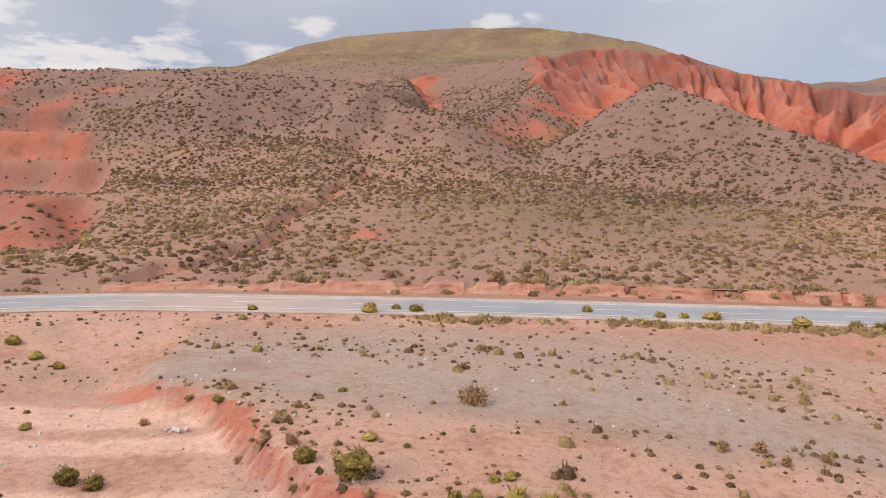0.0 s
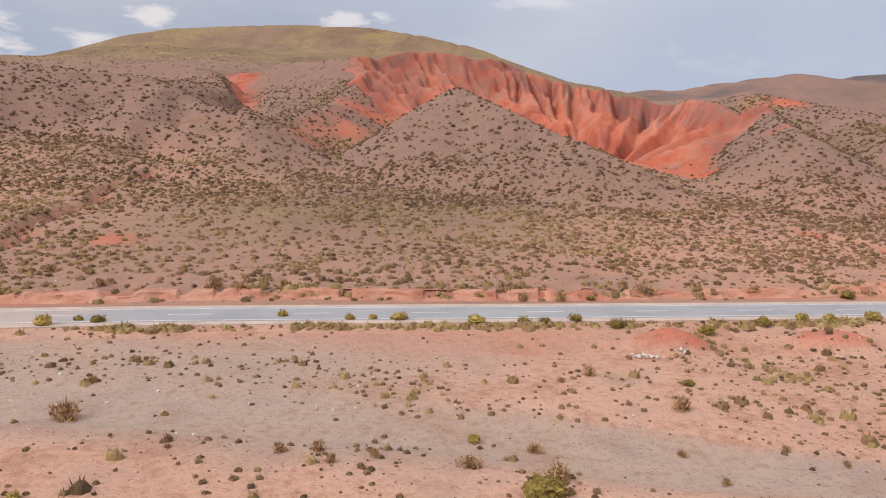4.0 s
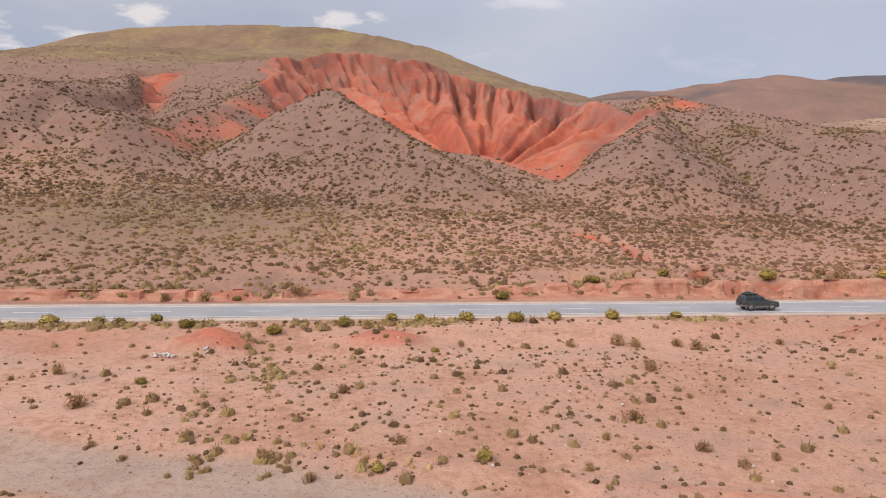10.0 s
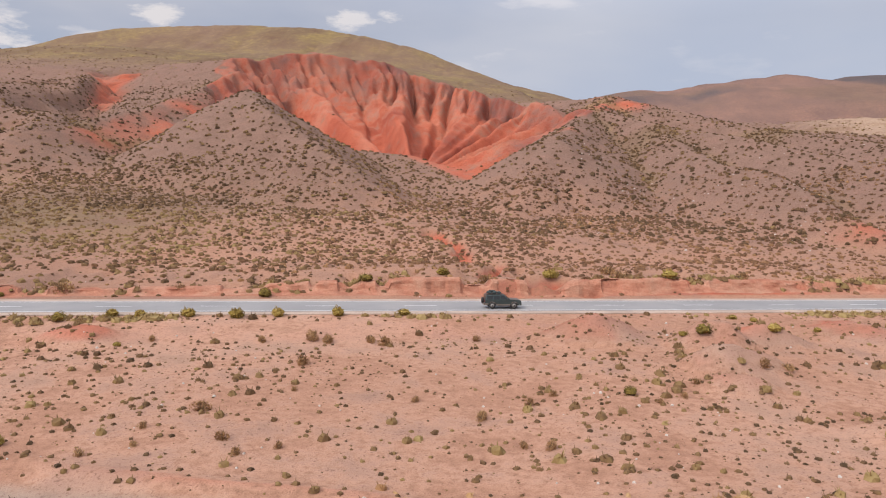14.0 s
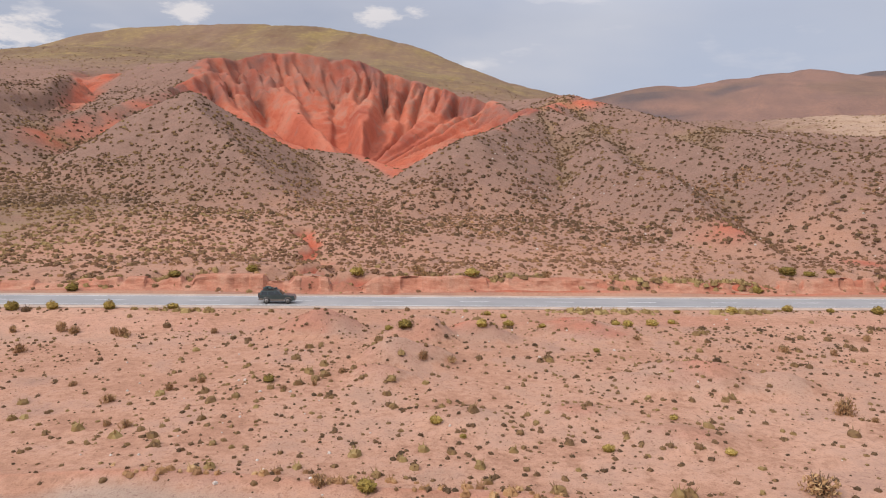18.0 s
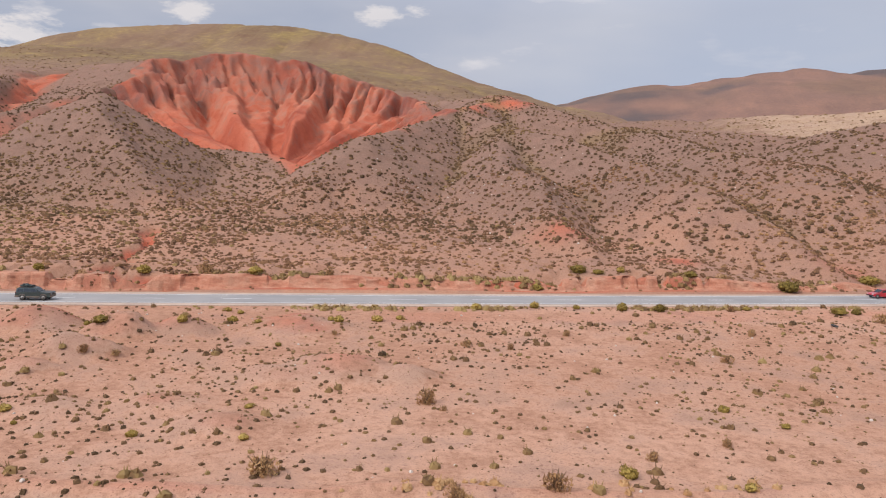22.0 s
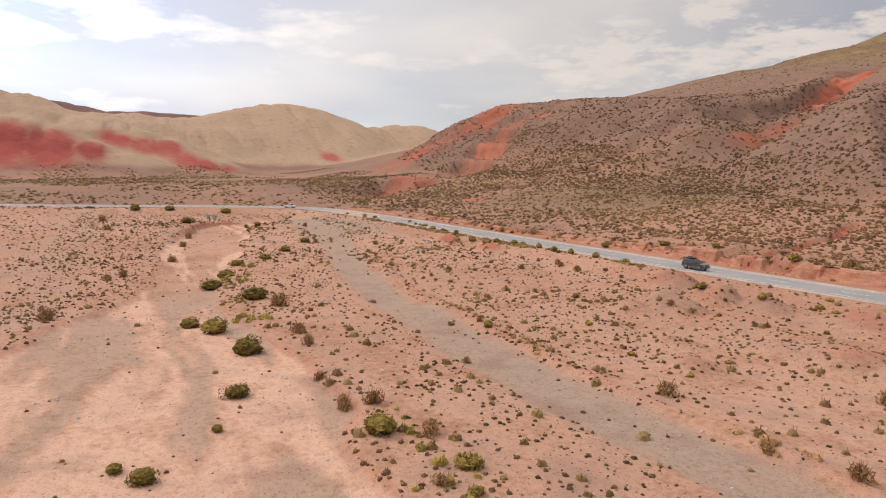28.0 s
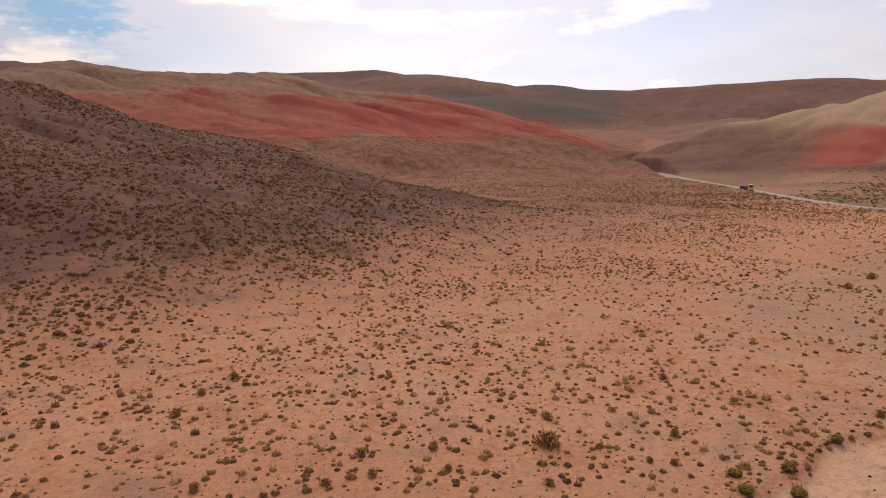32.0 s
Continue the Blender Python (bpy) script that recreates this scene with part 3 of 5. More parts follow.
    far2 = ridge(x + 120 * fbm(x, y, 900, 3, 99), y, [(150, 3700, 320), (394, 3420, 392), (590, 3400, 462), (808, 3400, 512), (1223, 3380, 545), (1471, 3380, 566), (1620, 3440, 535), (1775, 3380, 568), (2500, 3300, 480), (3600, 2800, 420)], 0.26, 220)
    z = smax(z, far - 30 * (1 - folds(x, y, 420, 3, 101)), 20)
    z = smax(z, far2 - 40 * (1 - folds(x, y, 600, 3, 103)), 20)

    # the road's bed
    bed = 1 - step(5.4, 8.5, np.abs(d))
    z = z + (zr - 0.14 - z) * bed

    # what the ground is made of; the far ranges also carry painted haze
    rock_in = bowl_in * step(25, 45, rr) * step(0.02, 0.10, u)
    west_slope, _ = along(wx, wy, [(-30, 320), (-26, 270), (-28, 235), (-34, 205), (-46, 168)])
    rim_tail, _ = along(wx, wy, [(136, 236), (175, 300), (230, 330)])
    toes = np.zeros_like(x)
    for tx, ty, tr in ((226, 62, 8), (258, 76, 8), (176, 76, 9), (196, 64, 6), (285, 84, 10), (231, 243, 15), (120, 172, 7), (-36, 30, 8), (-193, 124, 12), (-182, 140, 9), (-214, 120, 10)):
        toes = np.maximum(toes, np.exp(-(((x - tx) / tr) ** 2 + ((y - ty) / tr) ** 2)))
    west_side = step(138, 165, theta) + (theta < -60)
    rock_in = rock_in * (1 - 0.30 * np.clip(west_side, 0, 1) * step(-0.3, 0.4, fbm(x, y, 22, 3, 104)))
    red = np.maximum.reduce([1.0 * rock_in, (0.80 + 0.25 * fbm(x, y, 12, 3, 102)) * (1 - step(3, 12 + 12 * step(290, 330, y), np.abs(west_gully))) * step(205, 275, y), 0.62 * step(2, 8, mesa - fan) * (1 - step(-232, -196, x)) * (1 + 0.5 * fbm(x, y, 16, 3, 109)), (0.68 + 0.4 * fbm(x, y, 14, 3, 116)) * (1 - step(4, 18, np.abs(rim_tail))), (0.74 + 0.3 * fbm(x, y, 12, 3, 120)) * (1 - step(3, 14, np.abs(along(vx, vy, [(128, 232), (112, 214), (101, 200), (92, 178)])[0]))), 0.62 * (1 - step(1.2, 2.8, np.abs(runnel2))), (0.58 + 0.40 * fbm(x, y, 15, 4, 103)) * (1 - step(6, 34, np.abs(west_slope))) * step(-56, -44, x), (0.56 + 0.34 * fbm(x, y, 18, 3, 108)) * cut + 0.12 * face, 0.78 * (1 - step(0.9, 2.4, np.abs(runnel))) * (1 + 0.5 * fbm(x, y, 9, 3, 110)), 0.9 * (1 - step(3, 12, np.abs(along(x, y, [(62, 212), (80, 188), (92, 166)])[0]))), 0.78 * toes * (0.8 + 0.4 * fbm(x, y, 9, 3, 107))])
    red = np.maximum(red, (0.46 + 0.22 * step(40, 90, x) + 0.25 * fbm(x, y, 17, 3, 105)) * north * step(6.6, 7.6, n) * (1 - step(9.6, 11.4, n)) * step(-50, -25, x) * (1 - step(210, 240, x)))
    red = np.where(north, red, (0.44 + 0.3 * fbm(x, y, 6, 3, 74)) * step(0.18, 0.55, np.asarray(heap)) + (0.36 + 0.16 * fbm(x, y, 12, 4, 106)) * (1 - apron) * step(6.5, 9, m) * (1 - step(13, 17, m)))
    lip = np.abs(wd2 - ww - 0.3)
    red = np.maximum(red, np.where(north, 0, 0.42 * track_bank * (1 + 0.5 * fbm(x, y, 12, 3, 79))))
    red = np.maximum(red, np.where(north, 0, (0.24 + 0.22 * step(60, 110, x) + 0.50 * (1 - step(-4, 8, x)) * step(-29, -26, x)) * (1 - step(0.5, 1.0, lip)) * (1 - step(-40, -36, y))))
    strata = band_hill + 10 * fbm(x, y, 70, 4, 112)
    banding = step(36, 50, strata) * (1 - step(84, 98, strata + 8 * fbm(x, y, 45, 3, 114))) * (0.42 + 0.75 * step(-0.25, 0.35, fbm(0.5 * x, y + 3 * band_hill, 70, 4, 111)))
    chalk_red = np.zeros_like(x)
    for cx, cy, cr in ((-388, -256, 30), (-392, -205, 20), (-392, -178, 24), (-400, -148, 22), (-408, -122, 12), (-466, -104, 15), (-455, -84, 14), (-452, -66, 14), (-425, -52, 13), (-420, -36, 11), (-424, -16, 9), (-549, 96, 10)):
        chalk_red = np.maximum(chalk_red, np.exp(-((((x - cx) / (2.2 * cr)) ** 2 + ((y - cy) / (1.05 * cr)) ** 2) ** 1.5)))
    chalk_red = 1.15 * chalk_red * step(2, 7, chalk_hill) * (1 - step(32, 46, chalk_hill + 7 * fbm(x, y, 30, 3, 113)))
    south_far = (~north) & (y < -420)
    red = np.maximum(red, np.where(north, 0, 0.22 * step(86, 120, -y) * (1 - on_wash)))
    red = np.maximum(red, np.where(south_far, (0.45 + 0.5 * fbm(x, y, 60, 3, 115)) * step(14, 30, strata) * (1 - step(60, 80, strata)), 0))
    crimson = np.where(south_far & (band_hill > 5), banding, 0) + np.where(x < -330, chalk_red, 0)
    braid = step(-0.15, 0.25, fbm(x * 0.10 + 1.5 * fbm(x, y, 30, 2, 121), y + 5 * fbm(x, y, 40, 2, 123), 3.6, 3, 122))
    grey = np.where(north, np.clip(0.40 * above + 0.60 + 0.3 * fbm(x, y, 60, 3, 117) - (0.14 + 0.22 * step(30, 80, x)) * (1 - step(25, 80, n)) * step(-50, 20, x), 0, 1), 0.10)
    gravel = np.where(north, 0, np.maximum.reduce([(0.78 + 0.05 * terrace) * (1 - step(2.6, 5.0 + 6 * (1 - step(5, 45, x)), np.abs(td) + 0.8 * fbm(x, y, 11, 2, 77))) * (1 - apron) * (1 - on_wash), 0.62 * on_wash * (1 - braid) * step(60, 100, x), 0.44 * step(84, 94, -y) * (1 - step(120, 150, -y)) * (1 - step(95, 140, x)) * (1 - on_wash), 0.10 + 0 * x, 0.42 * step(0.1, 0.5, np.asarray(heap)), 0.75 * step(6, 12, m) * (1 - step(24, 40, m)) * (1 - step(5, 40, x)) * (1 - apron)]))
    sand = np.where(north, 0.12 * (n < 40), np.maximum(on_wash * (0.30 + 0.66 * braid) * (1 - 0.12 * step(20, 90, x)), (0.30 + 0.15 * fbm(x, y, 30, 3, 115)) * (1 - 0.8 * step(120, 300, -y)) * (1 - np.clip(1.5 * gravel - 0.3, 0, 1)), 0.85 * apron * step(-60, -40, x)))
    grey = np.maximum(grey, np.where(north, 0, 0.35 * step(5, 30, near_hill)))
    upper = north & (bowl_in < 0.5)
    grass = np.where(upper, (1 - step(900, 1300, y)) * step(300, 480, y) * step(40, 110, z) * (0.72 + 0.25 * fbm(x, y, 130, 3, 119)), 0)
    grass = np.maximum(grass, np.where(north, 0.56 * np.exp(-(((x + 8) / 48) ** 2 + ((y - 70) / 38) ** 2)) + 0.30 * step(0, 40, rear - 15), 0))
    grass = np.maximum(grass, np.where(north, 0.5 * gully * (1 - bowl_in), 0))
    south_end = 1 - step(-330, -180, y)
    white = step(4 + 34 * south_end, 14 + 40 * south_end, chalk_hill + 6 * fbm(x, y, 40, 3, 130)) * (x < -330) * 0.9
    white = np.maximum(white, np.where(north, (0.62 + 0.25 * fbm(x, y, 60, 3, 118)) * step(30, 46, pale_ridge) * step(250, 330, x), 0))
    white = np.maximum(white, np.where(south_far, (0.62 + 0.3 * fbm(x, y, 60, 3, 131)) * step(84, 104, strata), 0))
    # far ranges: maroon with the haze of distance mixed into it
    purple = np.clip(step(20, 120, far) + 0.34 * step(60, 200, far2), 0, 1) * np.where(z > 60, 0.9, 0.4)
    purple = np.maximum(purple, (0.40 + 0.3 * fbm(x, y, 16, 3, 126)) * rock_in * step(0.70, 0.92, u + 0.06 * fbm(x, y, 14, 3, 128)))
    white = np.maximum(white, 0.22 * rock_in * step(0.4, 0.9, u) * (1 + 0.5 * fbm(x, y, 20, 3, 125)))
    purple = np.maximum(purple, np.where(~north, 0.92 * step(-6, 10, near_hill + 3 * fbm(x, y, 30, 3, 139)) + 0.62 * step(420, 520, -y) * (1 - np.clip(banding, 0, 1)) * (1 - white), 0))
    purple = np.maximum(purple, (x < -300) * (y < -200) * 0.72 * step(1, 10, chalk_hill) * (1 - white))
    purple = np.maximum(purple, (x < -330) * 0.45 * step(1, 8, chalk_hill) * (1 - step(8, 18, chalk_hill)) * (1 - white))
    purple = np.maximum(purple, np.where(south_far | (x < -700), 0.55 * step(0, 30, low), 0))
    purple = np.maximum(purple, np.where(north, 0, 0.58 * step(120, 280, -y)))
    # the far2 term is distance haze, painted as a grey tone
    slate_haze = np.where(north, 0, 0.10 * step(-6, 10, near_hill) + 0.16 * step(150, 260, -y)) + np.where((~north) & (far > 60), step(0.0, 0.5, fbm(x, y, 420, 4, 133)) * 0.8, 0) + np.where(far2 > 90, 0.25 + 0.7 * step(-0.2, 0.35, fbm(x, y, 420, 4, 135)), 0)
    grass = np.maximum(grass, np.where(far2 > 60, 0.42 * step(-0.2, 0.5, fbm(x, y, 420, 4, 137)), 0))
    warm = np.where(north, 0, step(80, 115, -y) * (1 - 0.6 * on_wash) * (0.85 + 0.3 * fbm(x, y, 25, 3, 127)))
    return z, (red, sand, grey, warm), (grass, white, purple), dict(n=n, above=above, bowl=rock_in * step(0.3, 0.6, red), wash=on_wash, track=on_track, crease=crease, gully=gully, track_side=td, wash_side=wd - ww, cut=cut, gravel=gravel, crimson=crimson, slate_haze=slate_haze, near_hill=near_hill)


def ground_height(x, y):
    return float(land(np.array([x]), np.array([y]))[0][0])


def axis(core, reach):
    """Grid lines: even in the core stretches, widening outside them."""
    lines = []
    for a, b, s in core:
        lines += list(np.arange(a, b, s))
    lines.append(core[-1][1])
    for sign, start in ((1, core[-1][1]), (-1, core[0][0])):
        s, p, more = (core[-1][2] if sign > 0 else core[0][2]), start, []
        while abs(p) < reach:
            s *= 1.045
            p += sign * s
            more.append(p)
        lines = lines + more if sign > 0 else more[::-1] + lines
    return np.array(lines)


def build_ground():
    gx = axis([(-330, -150, 2.4), (-150, 310, 0.92)], 4700)
    gy = axis([(-1000, -420, 9.0), (-420, -130, 2.2), (-130, -14, 0.8), (-14, 60, 0.5), (60, 390, 1.05)], 4700)
    xx, yy = np.meshgrid(gx, gy)
    z, a, b, more = land(xx.ravel(), yy.ravel())
    nx, ny = len(gx), len(gy)
    mesh = bpy.data.meshes.new("ground")
    idx = np.arange(nx * ny).reshape(ny, nx)
    quads = np.stack([idx[:-1, :-1], idx[:-1, 1:], idx[1:, 1:], idx[1:, :-1]], -1).reshape(-1, 4)
    mesh.vertices.add(nx * ny)
    mesh.vertices.foreach_set("co", np.stack([xx.ravel(), yy.ravel(), z], -1).ravel().astype(np.float32))
    mesh.loops.add(quads.size)
    mesh.loops.foreach_set("vertex_index", quads.ravel().astype(np.int32))
    mesh.polygons.add(len(quads))
    mesh.polygons.foreach_set("loop_start", np.arange(0, quads.size, 4, dtype=np.int32))
    mesh.polygons.foreach_set("use_smooth", np.ones(len(quads), dtype=bool))
    mesh.update(calc_edges=True)
    for name, zone in (("zone", a), ("zone_far", b), ("zone_rock", (more["crimson"], more["slate_haze"], more["gravel"]))):
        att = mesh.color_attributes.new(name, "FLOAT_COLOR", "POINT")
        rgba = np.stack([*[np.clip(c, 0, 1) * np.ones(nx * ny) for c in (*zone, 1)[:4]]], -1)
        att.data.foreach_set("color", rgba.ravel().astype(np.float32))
    mesh.materials.append(SOIL)
    return tagged(new("ground", mesh), "sandy pink desert ground rising to eroded red hills", "ground", kind="structure")


build_ground()

# ---- road ----
def ribbon(line, left, right, lift, thick=0.0, along_from=None, along_to=None, sides=True):
    """A strip beside a line, between two offsets (metres to its left), as a bmesh."""
    bm = bmesh.new()
    pts = np.array([p[:3] for p in line], float)
    tang = np.gradient(pts[:, :2], axis=0)
    tang /= np.linalg.norm(tang, axis=1)[:, None]
    nor = np.stack([-tang[:, 1], tang[:, 0]], -1)
    rows = []
    for p, q in zip(pts, nor):
        top = [bm.verts.new((p[0] + q[0] * o, p[1] + q[1] * o, p[2] + lift)) for o in (left, right)]
        low = [bm.verts.new((p[0] + q[0] * o, p[1] + q[1] * o, p[2] + lift - thick)) for o in (left, right)] if thick else []
        rows.append(top + low)
    for a, b in zip(rows, rows[1:]):
        bm.faces.new((a[0], a[1], b[1], b[0]))
        if thick:
            bm.faces.new((a[2], a[0], b[0], b[2]))
            bm.faces.new((a[1], a[3], b[3], b[1]))
    bmesh.ops.recalc_face_normals(bm, faces=bm.faces)
    return bm


def part(name, bm, material, parent=None, label="", smooth=False):
    """Links a bmesh as one mesh object under a thing or a part."""
    mesh = bpy.data.meshes.new(name)
    if smooth:
        for f in bm.faces:
            f.smooth = True
    bm.to_mesh(mesh)
    bm.free()
    mesh.materials.append(material)
    ob = new(name, mesh)
    if parent is not None:
        ob.parent = parent
    if label:
        ob["label"] = label
    return ob


def asphalt_material():
    mat, nt, bsdf = surface("worn_asphalt", 0.85)
    bsdf.inputs["Specular IOR Level"].default_value = 0.2
    pos = nt.nodes.new("ShaderNodeTexCoord").outputs["Object"]
    big, fine = noise_node(nt, pos, 0.12, 5, 0.6), noise_node(nt, pos, 14, 4, 0.7)
    col = ramp_node(nt, big, [(0.3, (0.245, 0.238, 0.235, 1)), (0.55, (0.295, 0.286, 0.280, 1)), (0.75, (0.335, 0.315, 0.300, 1))])
    col = mix_node(nt, "MULTIPLY", 0.7, col, ramp_node(nt, fine, [(0.3, (0.82, 0.82, 0.82, 1)), (0.7, (1.1, 1.1, 1.1, 1))]))
    # sand blown over the asphalt near the wash
    sep = nt.nodes.new("ShaderNodeSeparateXYZ")
    nt.links.new(pos, sep.inputs[0])
    over = ramp_node(nt, math_node(nt, "ADD", math_node(nt, "DIVIDE", math_node(nt, "ABSOLUTE", math_node(nt, "ADD", sep.outputs[0], 32.0)), 40.0), math_node(nt, "MULTIPLY", noise_node(nt, pos, 0.35, 5, 0.65), 0.9)), [(0.55, (0.75, 0.75, 0.75, 1)), (0.95, (0, 0, 0, 1))])
    col = mix_node(nt, "MIX", over, col, (0.46, 0.31, 0.23, 1))
    nt.links.new(col, bsdf.inputs["Base Color"])
    bump(nt, bsdf, fine, 0.3, 0.02)
    return mat


ASPHALT = asphalt_material()
PAINT = plain("worn_road_paint", (0.72, 0.72, 0.70), 0.7, 0, 0.25, 1.5)
GRAVEL = plain("shoulder_gravel", (0.44, 0.33, 0.26), 0.95, 0, 0.25, 1.0)


def build_road():
    road = tagged(part("road", ribbon(ROAD, 3.9, -3.9, 0.0, 0.3), ASPHALT), "pale grey two-lane asphalt road with worn white lines", "road", kind="structure")
    for side in (1, -1):
        tagged(part("road_shoulder", ribbon(ROAD, side * 5.6 if side > 0 else side * 3.9, side * 3.9 if side > 0 else side * 5.6, -0.03, 0.2), GRAVEL), "pale sandy gravel shoulder along the road", "shoulder", kind="structure")
    for side in (1, -1):
        part("edge_line", ribbon(ROAD, side * 3.45 + 0.07, side * 3.45 - 0.07, 0.005), PAINT, road, "worn white edge line")
    fine = curve([p for p in ROAD[::3]], 1.0)
    near = [p for p in fine if -120 < p[0] < 330]
    for k in range(0, len(near) - 5, 12):
        part("centre_dash", ribbon(near[k:k + 5], 0.07, -0.07, 0.006), PAINT, road)


build_road()


def bank_material():
    mat, nt, bsdf = surface("red_bank_earth", 0.95)
    bsdf.inputs["Specular IOR Level"].default_value = 0.1
    pos = nt.nodes.new("ShaderNodeTexCoord").outputs["Object"]
    layers = nt.nodes.new("ShaderNodeMapping")
    layers.inputs["Scale"].default_value = (0.3, 0.3, 1.1)
    nt.links.new(pos, layers.inputs[0])
    bed, blotch, grit = noise_node(nt, layers.outputs[0], 1.6, 4, 0.6), noise_node(nt, pos, 0.3, 4, 0.6), noise_node(nt, pos, 5.0, 5, 0.7)
    col = ramp_node(nt, bed, [(0.3, (0.33, 0.125, 0.078, 1)), (0.5, (0.43, 0.185, 0.118, 1)), (0.7, (0.50, 0.255, 0.170, 1))])
    col = mix_node(nt, "MIX", ramp_node(nt, blotch, [(0.42, (0, 0, 0, 1)), (0.68, (0.7, 0.7, 0.7, 1))]), col, (0.46, 0.27, 0.185, 1))
    col = mix_node(nt, "MULTIPLY", 0.6, col, ramp_node(nt, grit, [(0.32, (0.62, 0.60, 0.58, 1)), (0.6, (1.1, 1.1, 1.1, 1))]))
    nt.links.new(col, bsdf.inputs["Base Color"])
    bump(nt, bsdf, grit, 0.6, 0.15)
    return mat


def build_bank():
    """The steep cut face between the road and the fan, split by rain slots."""
    line = np.array([q[:2] for q in curve(ROAD[::3], 0.35) if -48 < q[0] < 236 and q[1] > -30])
    tang = np.gradient(line, axis=0)
    tang /= np.linalg.norm(tang, axis=1)[:, None]
    out = np.stack([tang[:, 1], -tang[:, 0]], -1)  # towards the hills, for the line runs west
    run = np.cumsum(np.r_[0, np.linalg.norm(np.diff(line, axis=0), axis=1)])
    zero = 0 * run
    slot = step(0.60, 0.78, smooth_noise(run / 1.7, zero + 3.3, 311)) * step(0.35, 0.6, smooth_noise(run / 14, zero + 1.2, 312))
    bay = 0.45 * fbm(run, zero, 7, 3, 313) + 0.18 * fbm(run, zero, 1.6, 2, 314)
    rows = []
    # share of the height, and how far the face stands back there
    for up, back in ((-0.25, -1.0), (0.0, -0.75), (0.16, -0.3), (0.38, 0.05), (0.60, 0.24), (0.80, 0.40), (0.93, 0.66), (1.0, 1.15), (0.97, 2.2)):
        rough = 0.22 * fbm(run, zero + 3 * up, 1.3, 3, 315)
        off = 8.75 + bay + back + (0.85 * slot + rough) * (0.1 < up) * (back < 1)
        rows.append((up, line + out * off[:, None]))
    top_at = line + out * 11.2
    top = land(top_at[:, 0], top_at[:, 1])[0] + 0.05
    foot = land(*(line + out * 8.2).T)[0]
    top = np.maximum(top - 0.35 * (top - foot) * np.clip(fbm(run, zero, 5, 3, 316), 0, 1), foot + 0.1)
    verts, faces, n = [], [], len(line)
    for up, at in rows:
        z = foot + (top - foot) * (up if up > 0 else 0) + (0 if up >= 0 else -0.25)
        verts += [(float(a), float(b), float(c)) for (a, b), c in zip(at, z)]
    for k in range(len(rows) - 1):
        for i in range(n - 1):
            faces.append((k * n + i, (k + 1) * n + i, (k + 1) * n + i + 1, k * n + i + 1))
    mesh = bpy.data.meshes.new("cut_bank")
    mesh.from_pydata(verts, [], faces)
    mesh.materials.append(bank_material())
    tagged(new("cut_bank", mesh), "steep red earth bank cut beside the road", "bank", kind="structure")


build_bank()

# ---- plants ----
def leaf_cloud(rng, count, radius, height, leaf, upright=0.0, hollow=0.55):
    """Corners of loose leaf clumps filling a lumpy dome, as an array (count, 3, 3)."""
    lobes = rng.normal(0, 0.27, (5, 3)) * (radius, radius, 0)
    lobes[:, 2] = rng.uniform(0.15, 0.45, 5) * height
    pick = rng.integers(0, 5, count)
    way = rng.normal(size=(count, 3))
    way /= np.linalg.norm(way, axis=1)[:, None]
    far = (hollow + (1 - hollow) * rng.uniform(0, 1, count) ** 0.5)[:, None]
    centre = lobes[pick] + way * far * np.array((radius * 0.60, radius * 0.60, height * 0.52))
    centre[:, 2] = np.abs(centre[:, 2]) + 0.03 * height
    a, b = rng.normal(size=(count, 3)), rng.normal(size=(count, 3))
    a[:, 2] += upright * 2
    a /= np.linalg.norm(a, axis=1)[:, None]
    b -= a * (a * b).sum(1)[:, None]
    b /= np.linalg.norm(b, axis=1)[:, None]
    s = leaf * rng.uniform(0.6, 1.4, count)[:, None]
    return np.stack([centre - a * s * 0.5 - b * s * 0.35, centre - a * s * 0.5 + b * s * 0.35, centre + a * s * (0.6 + upright)], 1)


def cushion(rng, sides, radius, height, spikes):
    """A low lumpy cushion with a few stray twigs, as loose triangles."""
    turn = np.arange(sides) * 2 * math.pi / sides + rng.uniform(0, 1)
    r0, r1 = radius * rng.uniform(0.75, 1.25, sides), radius * rng.uniform(0.5, 0.95, sides)
    low = np.stack([np.cos(turn) * r0, np.sin(turn) * r0, np.full(sides, -0.06)], -1)
    mid = np.stack([np.cos(turn + 0.3) * r1, np.sin(turn + 0.3) * r1, height * rng.uniform(0.45, 0.85, sides)], -1)
    top = np.array((rng.normal() * 0.15 * radius, rng.normal() * 0.15 * radius, height))
    tris = []
    for k in range(sides):
        j = (k + 1) % sides
        tris += [(low[k], low[j], mid[k]), (low[j], mid[j], mid[k]), (mid[k], mid[j], top)]
    for k in range(spikes):
        a = rng.uniform(0, 6.28)
        out = np.array((math.cos(a), math.sin(a), 0))
        base = out * radius * 0.4 + (0, 0, 0.4 * height)
        side = np.array((-out[1], out[0], 0)) * radius * 0.16
        tris.append((base - side, base + side, out * radius * rng.uniform(0.7, 1.3) + (0, 0, height * rng.uniform(1.0, 1.6))))
    return np.array(tris)


